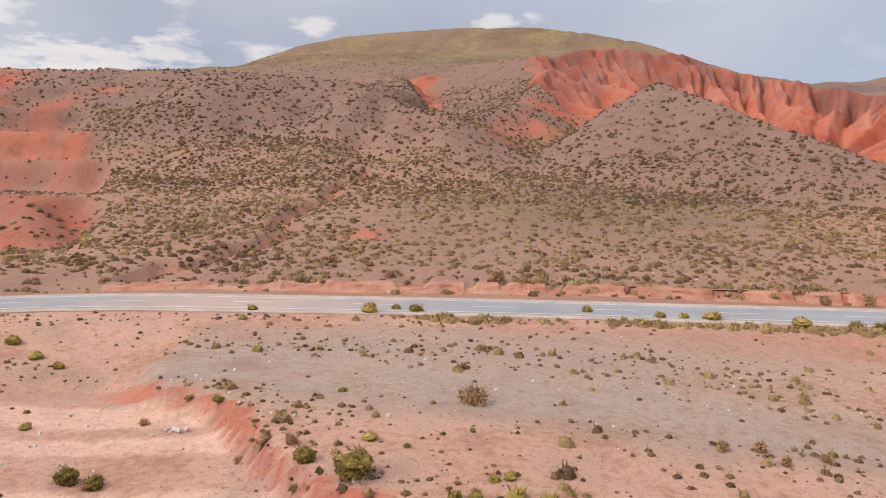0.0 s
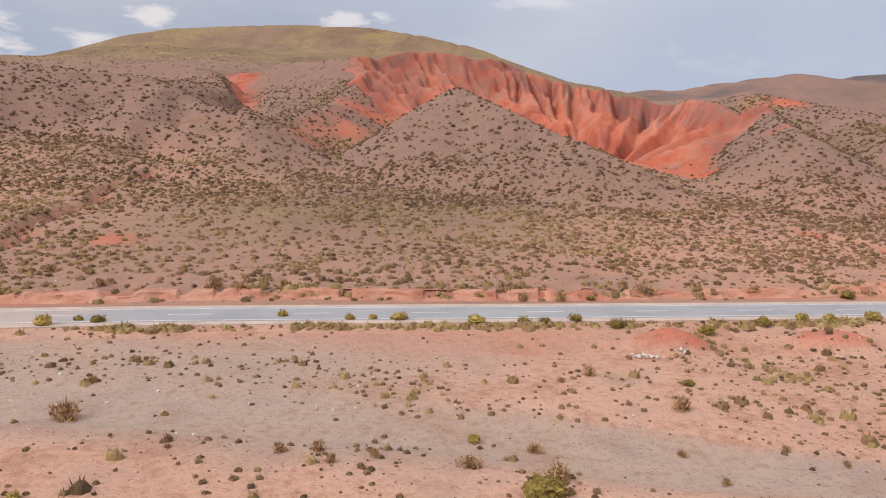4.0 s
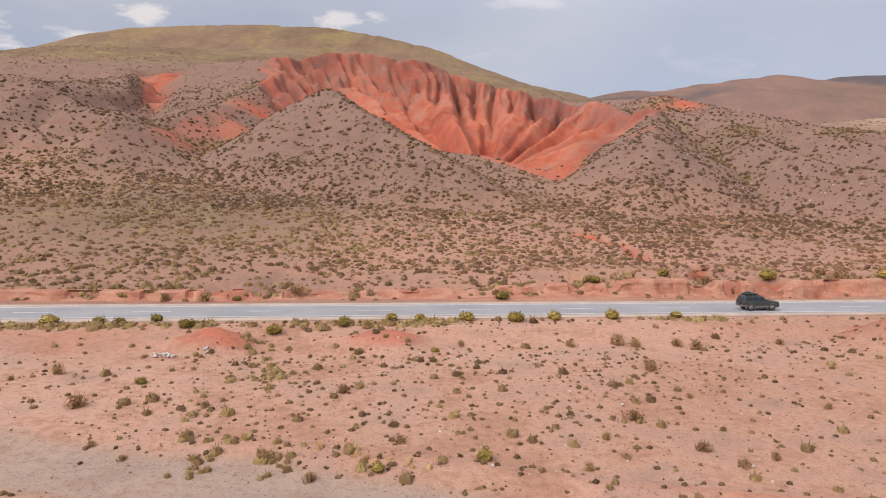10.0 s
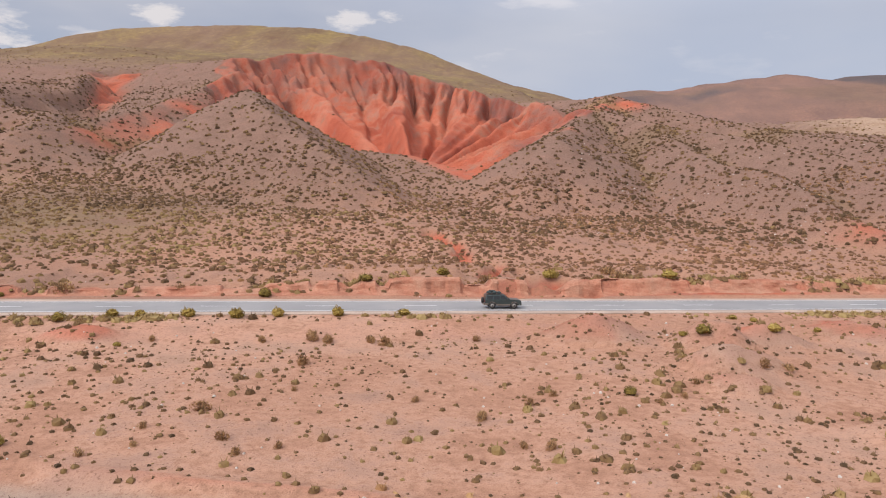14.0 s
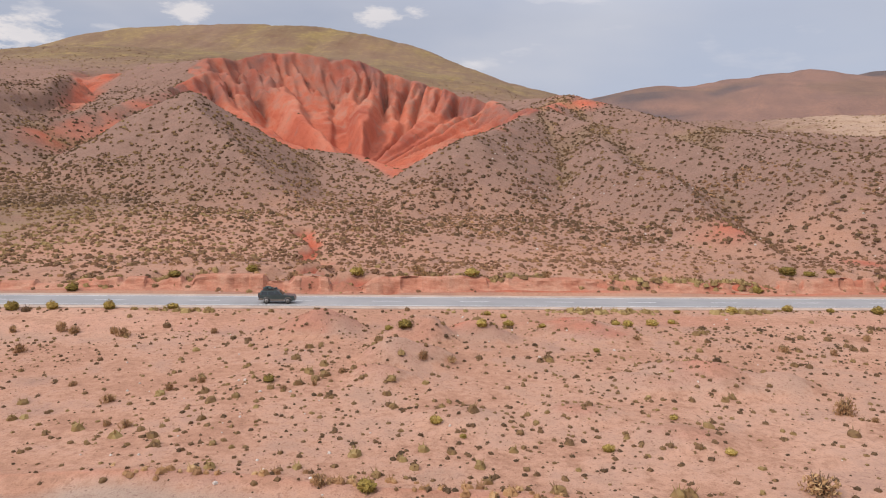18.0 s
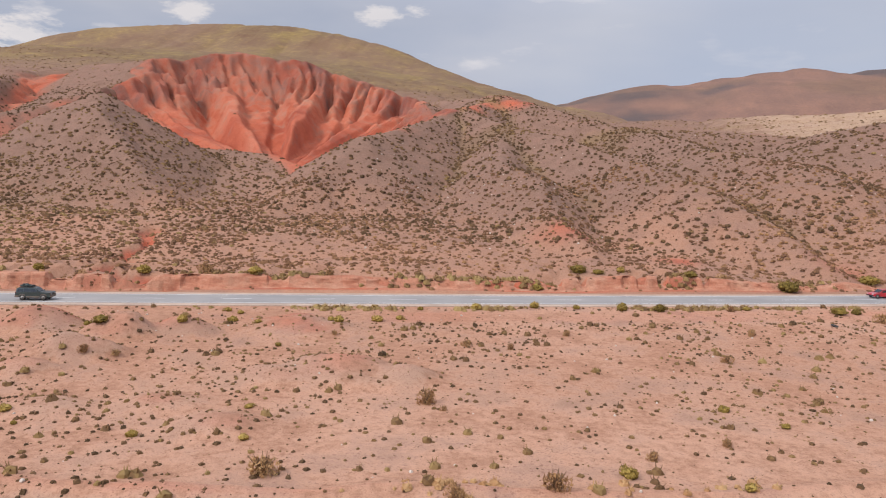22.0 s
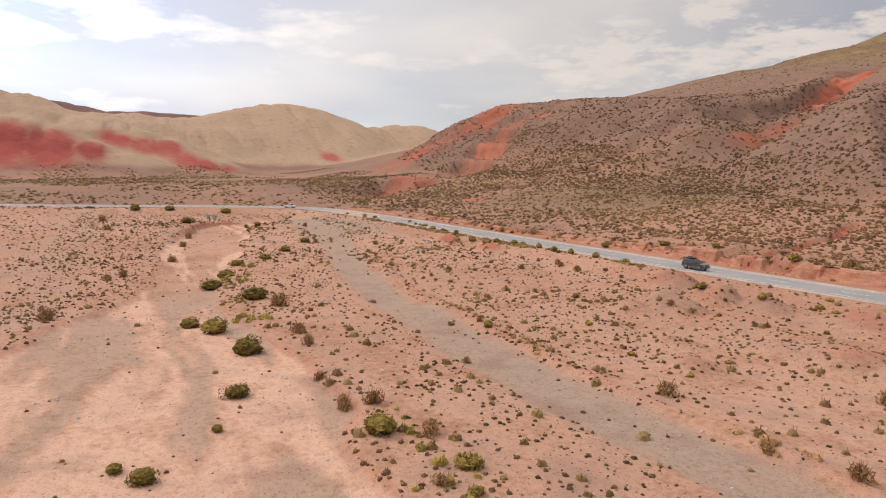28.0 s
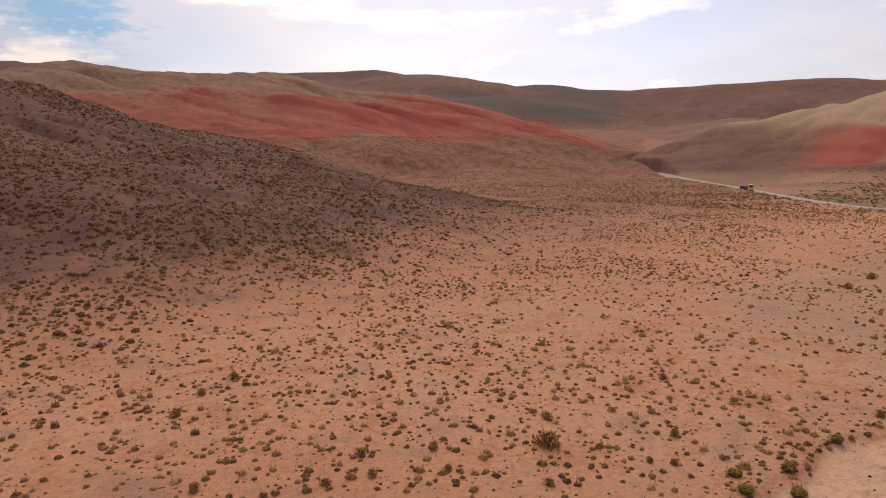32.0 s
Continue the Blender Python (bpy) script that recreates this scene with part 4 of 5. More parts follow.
def bush_core(rng, radius, height):
    """The dense lumpy inside of a leafy bush, as loose triangles."""
    bm = bmesh.new()
    bmesh.ops.create_icosphere(bm, subdivisions=3, radius=1.0)
    shift = Vector(rng.uniform(-50, 50, 3))
    for v in bm.verts:
        n = v.co.normalized()
        v.co = n * (0.80 + 0.30 * noise.noise(n * 1.6 + shift) + 0.22 * noise.noise(n * 4.5 + shift) + 0.12 * noise.noise(n * 9.0 + shift))
    out = np.array([[(v.co.x * radius, v.co.y * radius, max(-0.05, (v.co.z * 0.55 + 0.42) * height)) for v in f.verts] for f in bm.faces])
    bm.free()
    return out


def triangles(name, corners, tone, material):
    """One mesh of loose triangles with a tone for each."""
    n = len(corners)
    mesh = bpy.data.meshes.new(name)
    mesh.vertices.add(n * 3)
    mesh.vertices.foreach_set("co", corners.reshape(-1).astype(np.float32))
    mesh.loops.add(n * 3)
    mesh.loops.foreach_set("vertex_index", np.arange(n * 3, dtype=np.int32))
    mesh.polygons.add(n)
    mesh.polygons.foreach_set("loop_start", np.arange(0, n * 3, 3, dtype=np.int32))
    mesh.update(calc_edges=True)
    att = mesh.attributes.new("tone", "FLOAT", "POINT")
    att.data.foreach_set("value", np.repeat(tone, 3).astype(np.float32))
    mesh.materials.append(material)
    return mesh


def stem_mesh(rng, name, count, radius, height):
    """Thin tapered twigs leaning out from one root."""
    bm = bmesh.new()
    for _ in range(count):
        turn, out = rng.uniform(0, 6.28), rng.uniform(0.15, 0.85) * radius
        tip = Vector((math.cos(turn) * out, math.sin(turn) * out, height * rng.uniform(0.55, 1.0)))
        root = Vector((math.cos(turn) * 0.06 * radius, math.sin(turn) * 0.06 * radius, -0.08))
        mid = root.lerp(tip, 0.5) + Vector((0, 0, 0.1 * height))
        rings = []
        for p, w in ((root, 0.035), (mid, 0.022), (tip, 0.007)):
            rings.append([bm.verts.new(p + Vector((math.cos(k * 2.094) * w, math.sin(k * 2.094) * w, 0))) for k in range(3)])
        for a, b in zip(rings, rings[1:]):
            for k in range(3):
                bm.faces.new((a[k], a[(k + 1) % 3], b[(k + 1) % 3], b[k]))
    mesh = bpy.data.meshes.new(name)
    bm.to_mesh(mesh)
    bm.free()
    att = mesh.attributes.new("tone", "FLOAT", "POINT")
    att.data.foreach_set("value", np.full(len(mesh.vertices), 0.4, dtype=np.float32))
    mesh.materials.append(TWIGS)
    return mesh


def shrub_kind(name, seed, count, height, leaf, material, tone, upright, twigs, label):
    """Four forms of one kind of shrub, each one metre across, waiting to be copied."""
    made = []
    for k in range(4):
        rng = np.random.default_rng(seed + k)
        root = new(name)
        root.empty_display_size = 0.2
        c = leaf_cloud(rng, count, 0.5, height, leaf, upright)
        if name != "dry_shrub":
            c = np.concatenate([c, bush_core(rng, 0.44, height * 0.92)])
        # leaf tone varies at random and rises towards the shrub's top
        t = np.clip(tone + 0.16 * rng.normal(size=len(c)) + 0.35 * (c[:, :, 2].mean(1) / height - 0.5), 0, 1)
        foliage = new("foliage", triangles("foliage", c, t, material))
        stems = new("branchwork", stem_mesh(rng, "branchwork", twigs, 0.5, height * 1.05))
        for o in (foliage, stems):
            o.parent = root
        tagged(root, label, "shrub")
        made.append(root)
    return made


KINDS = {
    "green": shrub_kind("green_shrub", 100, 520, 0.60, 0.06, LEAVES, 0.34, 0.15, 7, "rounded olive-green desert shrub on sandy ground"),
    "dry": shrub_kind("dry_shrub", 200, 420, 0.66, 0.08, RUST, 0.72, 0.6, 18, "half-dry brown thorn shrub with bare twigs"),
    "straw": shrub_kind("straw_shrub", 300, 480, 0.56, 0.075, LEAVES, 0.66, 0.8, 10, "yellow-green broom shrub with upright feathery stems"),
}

GREEN_A = [(-58.0, -84.2, 9.4), (-57.5, -73.6, 11.4), (-51.4, -55.9, 9.6), (-28.5, -19.7, 1.3), (-19.3, -53.1, 1.5), (-17.7, -53.0, 1.3), (-16.8, -43.5, 0.9), (-16.6, -70.0, 9.7), (-15.4, -14.4, 1.1), (-13.3, -14.8, 1.7), (-10.4, -38.9, 0.7), (-7.1, -50.9, 1.4), (-4.2, -51.7, 2.4), (-2.9, -47.7, 0.5), (-0.2, -44.5, 0.4), (0.7, -51.2, 0.4), (10.1, -9.8, 1.3), (22.6, 5.5, 1.7), (27.1, -44.6, 2.8), (27.4, -8.6, 1.4), (29.6, -8.4, 1.3), (32.8, -6.9, 1.5), (36.1, 7.4, 1.4), (36.5, -8.7, 1.7), (39.6, -24.1, 1.1), (40.2, -51.6, 3.0), (52.0, -57.6, 2.8), (52.0, -5.0, 1.7), (58.9, -64.0, 2.8), (62.1, -11.3, 1.0)]
GREEN_B = [(68.9, 13.4, 1.9), (69.9, -67.1, 4.0), (80.1, -70.2, 5.5), (81.4, 19.2, 2.4), (91.6, 23.2, 1.9), (92.7, -65.1, 4.2), (109.3, -75.0, 3.1), (110.6, -20.6, 1.3), (113.8, -72.4, 3.7), (118.4, -5.3, 1.1), (120.3, -5.7, 2.0), (124.3, -69.9, 4.0), (138.1, -97.1, 1.3), (138.2, -72.4, 2.8), (140.7, -5.0, 0.9), (146.0, -74.7, 1.1), (146.6, -97.7, 1.4), (149.2, -95.9, 1.4), (150.1, -100.2, 1.2), (151.1, -81.6, 1.3), (151.3, -63.4, 3.3), (152.2, -98.5, 1.2), (153.2, -79.8, 2.1), (156.9, -86.8, 2.7), (158.0, -97.5, 1.0), (160.3, -97.2, 0.9), (162.8, -60.8, 1.2), (169.5, 37.0, 2.5), (176.6, 44.2, 3.4), (179.8, 43.5, 2.3)]
GREEN_C = [(181.4, 22.9, 2.0), (186.7, 23.5, 1.9), (195.4, 44.9, 2.8), (211.9, 46.1, 4.3), (212.3, 27.0, 2.6), (215.2, 28.5, 1.7), (228.0, 32.5, 2.6), (229.2, 56.5, 4.2), (230.8, 17.3, 2.2), (239.4, 33.4, 3.1), (243.8, 35.6, 1.9), (248.8, 57.6, 4.1)]
DRY_A = [(-32.7, 8.2, 2.0), (-29.2, -92.7, 3.3), (-21.3, -0.2, 1.7), (-21.1, -44.9, 0.8), (-11.9, -48.8, 0.9), (-8.8, -49.1, 0.9), (-8.4, 1.7, 2.4), (-5.0, 1.0, 1.3), (-4.1, -31.4, 0.9), (-1.4, -38.9, 2.0), (-0.5, 2.8, 1.7), (1.6, -89.6, 2.9), (6.8, -42.8, 0.5), (10.4, -70.5, 2.8), (12.8, -42.0, 0.9), (14.8, -41.3, 1.0), (15.9, -42.8, 0.8), (18.0, -41.5, 0.8), (18.5, -33.7, 0.5), (23.3, -41.6, 1.3), (25.5, -72.4, 2.4), (27.0, -38.1, 1.0), (27.8, 5.6, 1.7), (28.1, -42.2, 1.7), (29.7, -25.4, 0.7), (32.1, -23.1, 1.3), (32.5, 6.3, 1.9), (35.8, -37.2, 0.8), (37.3, -40.7, 0.7), (37.7, -29.9, 1.6)]
DRY_B = [(42.3, -36.0, 0.7), (43.0, 9.8, 3.2), (45.1, -37.6, 0.7), (47.9, -75.4, 2.7), (53.4, -119.4, 2.3), (53.5, -36.7, 1.1), (55.9, -24.4, 1.1), (57.0, -39.0, 0.9), (57.3, 13.3, 2.0), (61.6, -33.4, 0.9), (64.5, -8.9, 1.0), (64.7, -103.4, 2.3), (65.3, -119.7, 2.2), (67.6, -83.7, 2.3), (71.2, -86.1, 1.9), (73.4, -36.1, 0.8), (75.2, -31.3, 0.8), (75.4, -7.1, 1.2), (76.0, -34.2, 0.7), (77.7, -27.4, 1.4), (80.4, -5.4, 1.7), (81.2, -32.4, 1.1), (81.7, -14.2, 1.5), (82.1, -5.9, 1.6), (83.1, -34.6, 0.9), (83.2, -21.8, 0.7), (85.5, -33.2, 0.8), (86.4, -5.0, 1.5), (88.1, -5.9, 1.6), (93.4, -22.9, 0.8)]
DRY_C = [(97.5, -2.9, 1.1), (97.8, 24.2, 2.5), (98.7, -26.1, 1.3), (98.8, -62.4, 3.6), (100.5, -91.4, 3.1), (101.7, -31.2, 0.8), (102.4, -22.9, 1.0), (103.5, -31.6, 1.0), (104.4, -20.8, 0.9), (112.6, -22.4, 0.7), (114.8, -20.8, 0.8), (115.9, 30.1, 2.5), (116.6, -17.8, 1.0), (117.1, 27.4, 1.8), (119.0, -63.4, 2.0), (121.4, -41.4, 1.1), (123.6, -13.8, 1.3), (124.4, -63.5, 1.6), (126.1, -12.4, 1.2), (127.6, -95.5, 1.0), (129.2, -96.3, 1.2), (134.4, -115.4, 1.1), (135.5, -49.4, 1.1), (136.3, -64.8, 1.4), (136.3, 31.6, 2.0), (144.6, -64.5, 1.9), (145.2, -62.2, 1.9), (145.6, 0.3, 1.0), (146.7, -107.1, 1.1), (148.1, -102.2, 0.7)]
DRY_D = [(151.1, -36.8, 2.6), (151.6, -104.4, 0.8), (151.8, -116.9, 1.3), (152.7, -105.9, 0.8), (153.0, -60.0, 2.2), (156.3, -113.2, 2.4), (159.4, -19.9, 2.0), (160.9, -62.4, 1.2), (161.1, -21.5, 0.8), (161.2, -0.7, 1.2), (161.5, -108.9, 0.9), (163.6, -119.2, 1.2), (163.7, -106.4, 1.0), (163.9, -38.4, 1.3), (165.5, -115.5, 0.9), (165.8, -103.1, 0.8), (166.3, -0.8, 1.1), (167.0, -147.4, 1.3), (167.0, -145.0, 0.9), (168.3, -105.4, 1.0), (168.9, -122.1, 1.1), (169.9, -36.9, 1.9), (170.4, -118.6, 1.0), (171.6, -145.5, 1.3), (171.7, -111.5, 1.1), (172.3, -113.7, 0.8), (172.8, 6.5, 1.2), (173.7, -119.9, 1.0), (176.0, -141.2, 1.4), (177.0, -29.8, 1.1)]
DRY_E = [(178.1, -121.2, 1.0), (181.1, -125.7, 1.2), (183.0, -26.1, 1.0), (189.4, -1.5, 1.4), (192.8, -30.4, 1.4), (195.8, 11.5, 1.3), (197.0, 25.6, 1.3), (202.1, 49.9, 3.0), (203.4, -28.0, 1.5), (204.7, -9.7, 1.0), (216.4, 23.0, 2.4), (217.3, 20.4, 1.4), (217.9, 2.1, 1.0), (220.8, 5.5, 1.0), (224.1, -1.3, 1.9)]
STRAW_A = [(-42.3, -34.5, 1.4), (-37.8, -36.8, 1.4), (-33.9, -38.4, 1.1), (-27.8, -47.4, 0.9), (-17.2, -17.0, 2.0), (-10.2, -17.1, 0.9), (-5.1, -47.4, 1.0), (2.9, -49.9, 0.8), (3.0, -9.1, 1.4), (12.3, -9.2, 1.3), (14.9, -8.8, 2.2), (22.7, -9.6, 2.2), (23.4, -37.4, 1.0), (45.5, -8.0, 2.3), (56.7, -2.6, 1.7), (59.7, -2.1, 1.6), (60.8, -37.8, 1.0), (64.9, -1.0, 1.8), (67.1, -35.3, 1.4), (70.1, -0.3, 2.1), (74.6, 1.0, 1.9), (81.2, 2.6, 1.9), (88.7, 4.5, 1.7), (107.1, 26.8, 2.9), (124.2, -41.6, 1.5), (124.7, 28.8, 3.0), (126.7, -28.9, 1.2), (128.3, -2.5, 1.5), (128.3, 10.6, 1.1), (128.9, -30.8, 0.7)]
STRAW_B = [(130.4, 9.4, 1.1), (131.2, 5.2, 1.5), (135.2, 3.4, 1.1), (139.1, -31.7, 1.1), (143.9, 5.2, 1.2), (145.0, -24.0, 0.9), (145.1, 4.1, 1.6), (147.4, -31.1, 0.9), (148.9, 9.3, 1.8), (151.4, 10.7, 1.1), (153.3, 16.9, 1.1), (159.0, -59.8, 2.4), (160.9, 18.8, 1.9), (169.0, 21.6, 1.7), (174.9, -33.2, 1.5), (175.0, 22.3, 1.3), (182.1, -34.9, 1.0), (183.8, 44.9, 2.0), (185.0, -17.4, 1.3), (188.9, -21.0, 0.9), (198.3, -29.4, 1.7), (199.5, 27.0, 1.2)]
DRY_ALL = [DRY_A, DRY_B, DRY_C, DRY_D, DRY_E]
STRAW_ALL = [STRAW_A, STRAW_B]


def plant(places, kind, group):
    rng = np.random.default_rng(len(places) * 7 + len(kind))
    for x, y, wide in places:
        wide = min(wide, 4.2)
        form = KINDS[kind][int(rng.integers(0, 4))]
        m = pose(x, y, ground_height(x, y) - 0.04, 0, 0, float(rng.uniform(0, 360)))
        one = copy_thing(form, m)
        tall = float(rng.uniform(0.85, 1.15)) * (1.0 if wide < 2.2 else 0.8)
        one.scale = (wide * float(rng.uniform(0.92, 1.12)), wide * 0.95, wide * tall)
        if wide > 2.3:
            tagged(one, "", "", group)
            one["label"] = "large " + one["label"]
        else:
            tagged(one, "", "", group)


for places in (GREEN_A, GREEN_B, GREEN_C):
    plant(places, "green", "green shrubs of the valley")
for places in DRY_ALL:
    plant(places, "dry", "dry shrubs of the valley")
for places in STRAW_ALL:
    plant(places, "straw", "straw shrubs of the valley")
for forms in KINDS.values():
    for root in forms:
        for o in (*root.children_recursive, root):
            bpy.data.objects.remove(o)


def scatter(name, seed, box, density, size, clumps, leaf, label, thick, tone_mid=0.3, flat=0.7, material=SCRUB):
    """Low tufts strewn over a stretch of land, as one stuff object."""
    rng = np.random.default_rng(seed)
    x0, y0, x1, y1 = box
    count = int((x1 - x0) * (y1 - y0) * density)
    x, y = rng.uniform(x0, x1, count), rng.uniform(y0, y1, count)
    z, zone, zone2, more = land(x, y)
    keep = rng.uniform(0, 1, count) < thick(x, y, z, zone, zone2, more)
    x, y, z = x[keep], y[keep], z[keep]
    n = len(x)
    r = size[0] * (size[1] / size[0]) ** rng.uniform(0, 1, n) ** 1.3
    tone = np.clip(tone_mid + 0.17 * rng.normal(size=n) + 0.22 * fbm(x, y, 24, 3, seed + 5), 0, 1)
    forms = np.stack([cushion(np.random.default_rng(seed + 50 + k), clumps, 0.85, flat, leaf) for k in range(12)])
    clumps = forms.shape[1]
    pick, turn = rng.integers(0, 12, n), rng.uniform(0, 6.283, n)
    c = forms[pick] * r[:, None, None, None]
    ca, sa = np.cos(turn)[:, None, None], np.sin(turn)[:, None, None]
    cx, cy = c[..., 0] * ca - c[..., 1] * sa, c[..., 0] * sa + c[..., 1] * ca
    c = np.stack([cx + x[:, None, None], cy + y[:, None, None], c[..., 2] + z[:, None, None] - 0.03], -1)
    t = np.repeat(tone, clumps) + 0.08 * rng.normal(size=n * clumps)
    tagged(new(name, triangles(name, c.reshape(-1, 3, 3), np.clip(t, 0, 1), material)), label, "scrub", kind="stuff")
    return n


def off_road(more):
    return (np.abs(more["n"]) > 6.0) * 1.0


def on_plain(x, y, z, zone, zone2, more):
    return off_road(more) * (more["n"] < 0) * (1 - 0.93 * more["wash"]) * (1 - 0.9 * more["track"]) * (0.35 + 0.65 * step(-0.5, 0.4, fbm(x, y, 16, 3, 201))) * (1 - 0.7 * step(7, 9, -more["n"]) * (1 - step(13, 16, -more["n"])))


def on_fan(x, y, z, zone, zone2, more):
    return off_road(more) * (more["n"] > 7.5) * (1 - more["bowl"]) * (1 - 0.9 * more["cut"]) * (1 - 0.8 * step(0.6, 0.9, zone[0])) * (0.35 + 0.65 * step(-0.6, 0.5, fbm(x, y, 20, 3, 203))) * (0.55 + 0.45 * step(9, 22, more["n"]))


def on_south(x, y, z, zone, zone2, more):
    return (1 - 0.5 * step(84, 94, -y) * (1 - step(120, 150, -y)) * (1 - step(95, 140, x))) * off_road(more) * (more["n"] < 0) * (1 - 0.95 * more["wash"]) * (0.3 + 0.7 * step(-0.5, 0.5, fbm(x, y, 24, 3, 207)))


def on_upper(x, y, z, zone, zone2, more):
    return (more["n"] > 20) * (1 - 0.97 * more["bowl"]) * (1 - 0.9 * more["cut"]) * (1 - 0.85 * step(0.5, 0.8, zone[0])) * (1 - 0.55 * zone2[0]) * (0.24 + 0.12 * step(0.2, 0.75, 1 - more["crease"]) + 0.8 * more["gully"])


scatter("scrub_tufts", 11, (-75, -100, 275, 48), 1.5, (0.07, 0.36), 4, 2, "small dry tufts dotting the sandy plain", on_plain, 0.40, 0.7)
scatter("fan_scrub", 12, (-170, -20, 110, 125), 1.0, (0.22, 0.84), 5, 1, "brown and yellow scrub on the stony fan", lambda x, y, z, a, b, m: on_fan(x, y, z, a, b, m) * (0.85 - 0.7 * step(20, 100, x)), 0.27, 0.66)
scatter("east_fan_scrub", 26, (20, -5, 330, 125), 1.0, (0.20, 0.74), 5, 1, "rusty brown scrub on the pink fan", lambda x, y, z, a, b, m: on_fan(x, y, z, a, b, m) * step(20, 100, x), 0.08, 0.66, RUST)
scatter("hill_scrub", 13, (-260, 70, 340, 300), 0.66, (0.36, 0.98), 5, 1, "dark scrub dotting the grey hillsides", on_upper, 0.12, 0.75)
scatter("upper_scrub", 14, (-330, 300, 470, 520), 0.13, (0.4, 1.1), 4, 0, "sparse scrub on the grassy upper slopes", on_upper, 0.35, 0.6)
scatter("south_scrub", 15, (-90, -290, 240, -92), 0.95, (0.11, 0.50), 4, 2, "small dry tufts dotting the plain beyond the wash", on_south, 0.42, 0.7, RUST)
scatter("far_south_scrub", 24, (-420, -600, -60, -92), 0.30, (0.28, 0.8), 4, 1, "brown scrub over the far end of the plain", lambda x, y, z, a, b, m: off_road(m) * (m["n"] < 0) * (z < 40) * (0.4 + 0.6 * step(-0.5, 0.5, fbm(x, y, 40, 3, 209))), 0.30, 0.7, RUST)
scatter("south_hill_scrub", 16, (-40, -420, 260, -150), 0.55, (0.26, 0.85), 4, 1, "dark scrub on the shaded slope", lambda x, y, z, a, b, m: on_south(x, y, z, a, b, m) * step(-8, 6, m["near_hill"] + 4 * fbm(x, y, 30, 3, 213)), 0.15, 0.7, RUST)
scatter("valley_scrub", 17, (-460, -280, -60, 110), 0.18, (0.4, 1.25), 4, 1, "green and brown scrub of the flat valley", lambda x, y, z, a, b, m: off_road(m) * (z < 9) * (1 - m["wash"]) * step(-0.35, 0.3, fbm(x, y, 45, 3, 211)) * step(-290, -200, y + 40 * fbm(x, y, 40, 3, 215)), 0.52, 0.55)
scatter("verge_scrub", 18, (-26, -18, 262, 56), 4.0, (0.28, 0.85), 6, 5, "low yellow-green bushes lining the road verge", lambda x, y, z, a, b, m: step(5.9, 6.3, -m["n"]) * (1 - step(7.0, 8.2, -m["n"])) * step(-0.25, 0.35, fbm(x, y, 9, 3, 221)), 0.78, 0.62)
scatter("bank_scrub", 19, (-40, -6, 240, 62), 1.6, (0.3, 0.9), 6, 5, "brown twiggy scrub rooted along the cut bank", lambda x, y, z, a, b, m: step(8.6, 9.2, m["n"]) * (1 - step(11.0, 13, m["n"])) * step(-0.1, 0.4, fbm(x, y, 12, 3, 223)), 0.5, 0.8)
scatter("scrub_bushes", 20, (-30, -95, 275, 46), 0.085, (0.28, 0.66), 7, 5, "low olive-brown bushes dotting the sandy plain", on_plain, 0.56, 0.85)
scatter("south_bushes", 21, (-40, -230, 240, -92), 0.06, (0.28, 0.6), 7, 9, "low rust-brown bushes on the plain beyond the wash", on_south, 0.5, 0.85, RUST)
RUNNEL_ROWS = [(44, -7), (46.3, -14.6), (49.4, -23.6), (51.4, -30.4), (53.5, -36.6), (54.2, -42)], [(42, -8), (46, -22), (48.9, -33), (49.1, -40)]
for row in RUNNEL_ROWS:
    scatter("runnel_scrub", 25, (36, -45, 62, -6), 2.2, (0.22, 0.5), 7, 6, "yellow-green bushes following a shallow runnel", lambda x, y, z, a, b, m: (1 - step(0.5, 1.5, np.abs(along(x + 1.6 * fbm(x, y, 6, 2, 229), y, row)[0]))) * step(-0.3, 0.3, fbm(x, y, 4, 2, 230)), 0.74, 0.85)
scatter("track_scrub", 22, (30, -52, 250, -22), 1.3, (0.18, 0.5), 7, 8, "brown bushes along the bank of the dirt track", lambda x, y, z, a, b, m: step(4.6, 5.2, m["track_side"]) * (1 - step(6.2, 8.0, m["track_side"])) * step(0.0, 0.5, fbm(x, y, 12, 3, 225)), 0.55, 0.8, RUST)
scatter("wash_scrub", 23, (-5, -80, 190, -42), 0.7, (0.28, 0.72), 8, 10, "olive-brown bushes lining the edge of the wash", lambda x, y, z, a, b, m: step(-1.5, 0.5, m["wash_side"]) * (1 - step(2.5, 6.0, m["wash_side"])) * step(0.05, 0.45, fbm(x, y, 14, 3, 227)), 0.58, 0.8, LEAVES)

# ---- vehicles ----
def profile(points, y0, y1, taper=None, bevel=0.0):
    """A side outline (x, z) drawn out from y0 to y1; taper gives (height, inset) by which the sides lean in above that height."""
    bm = bmesh.new()
    rows = []
    for y, s in ((y0, 1), (y1, -1)):
        row = []
        for x, z in points:
            lean = max(0.0, (z - taper[0]) * taper[1]) if taper else 0.0
            row.append(bm.verts.new((x, y + s * lean, z)))
        rows.append(row)
    bm.faces.new(rows[0])
    bm.faces.new(rows[1][::-1])
    n = len(points)
    for k in range(n):
        bm.faces.new((rows[0][k], rows[1][k], rows[1][(k + 1) % n], rows[0][(k + 1) % n]))
    bmesh.ops.recalc_face_normals(bm, faces=bm.faces)
    if bevel:
        bmesh.ops.bevel(bm, geom=list(bm.edges), offset=bevel, segments=2, profile=0.6, affect="EDGES", clamp_overlap=True)
    return bm


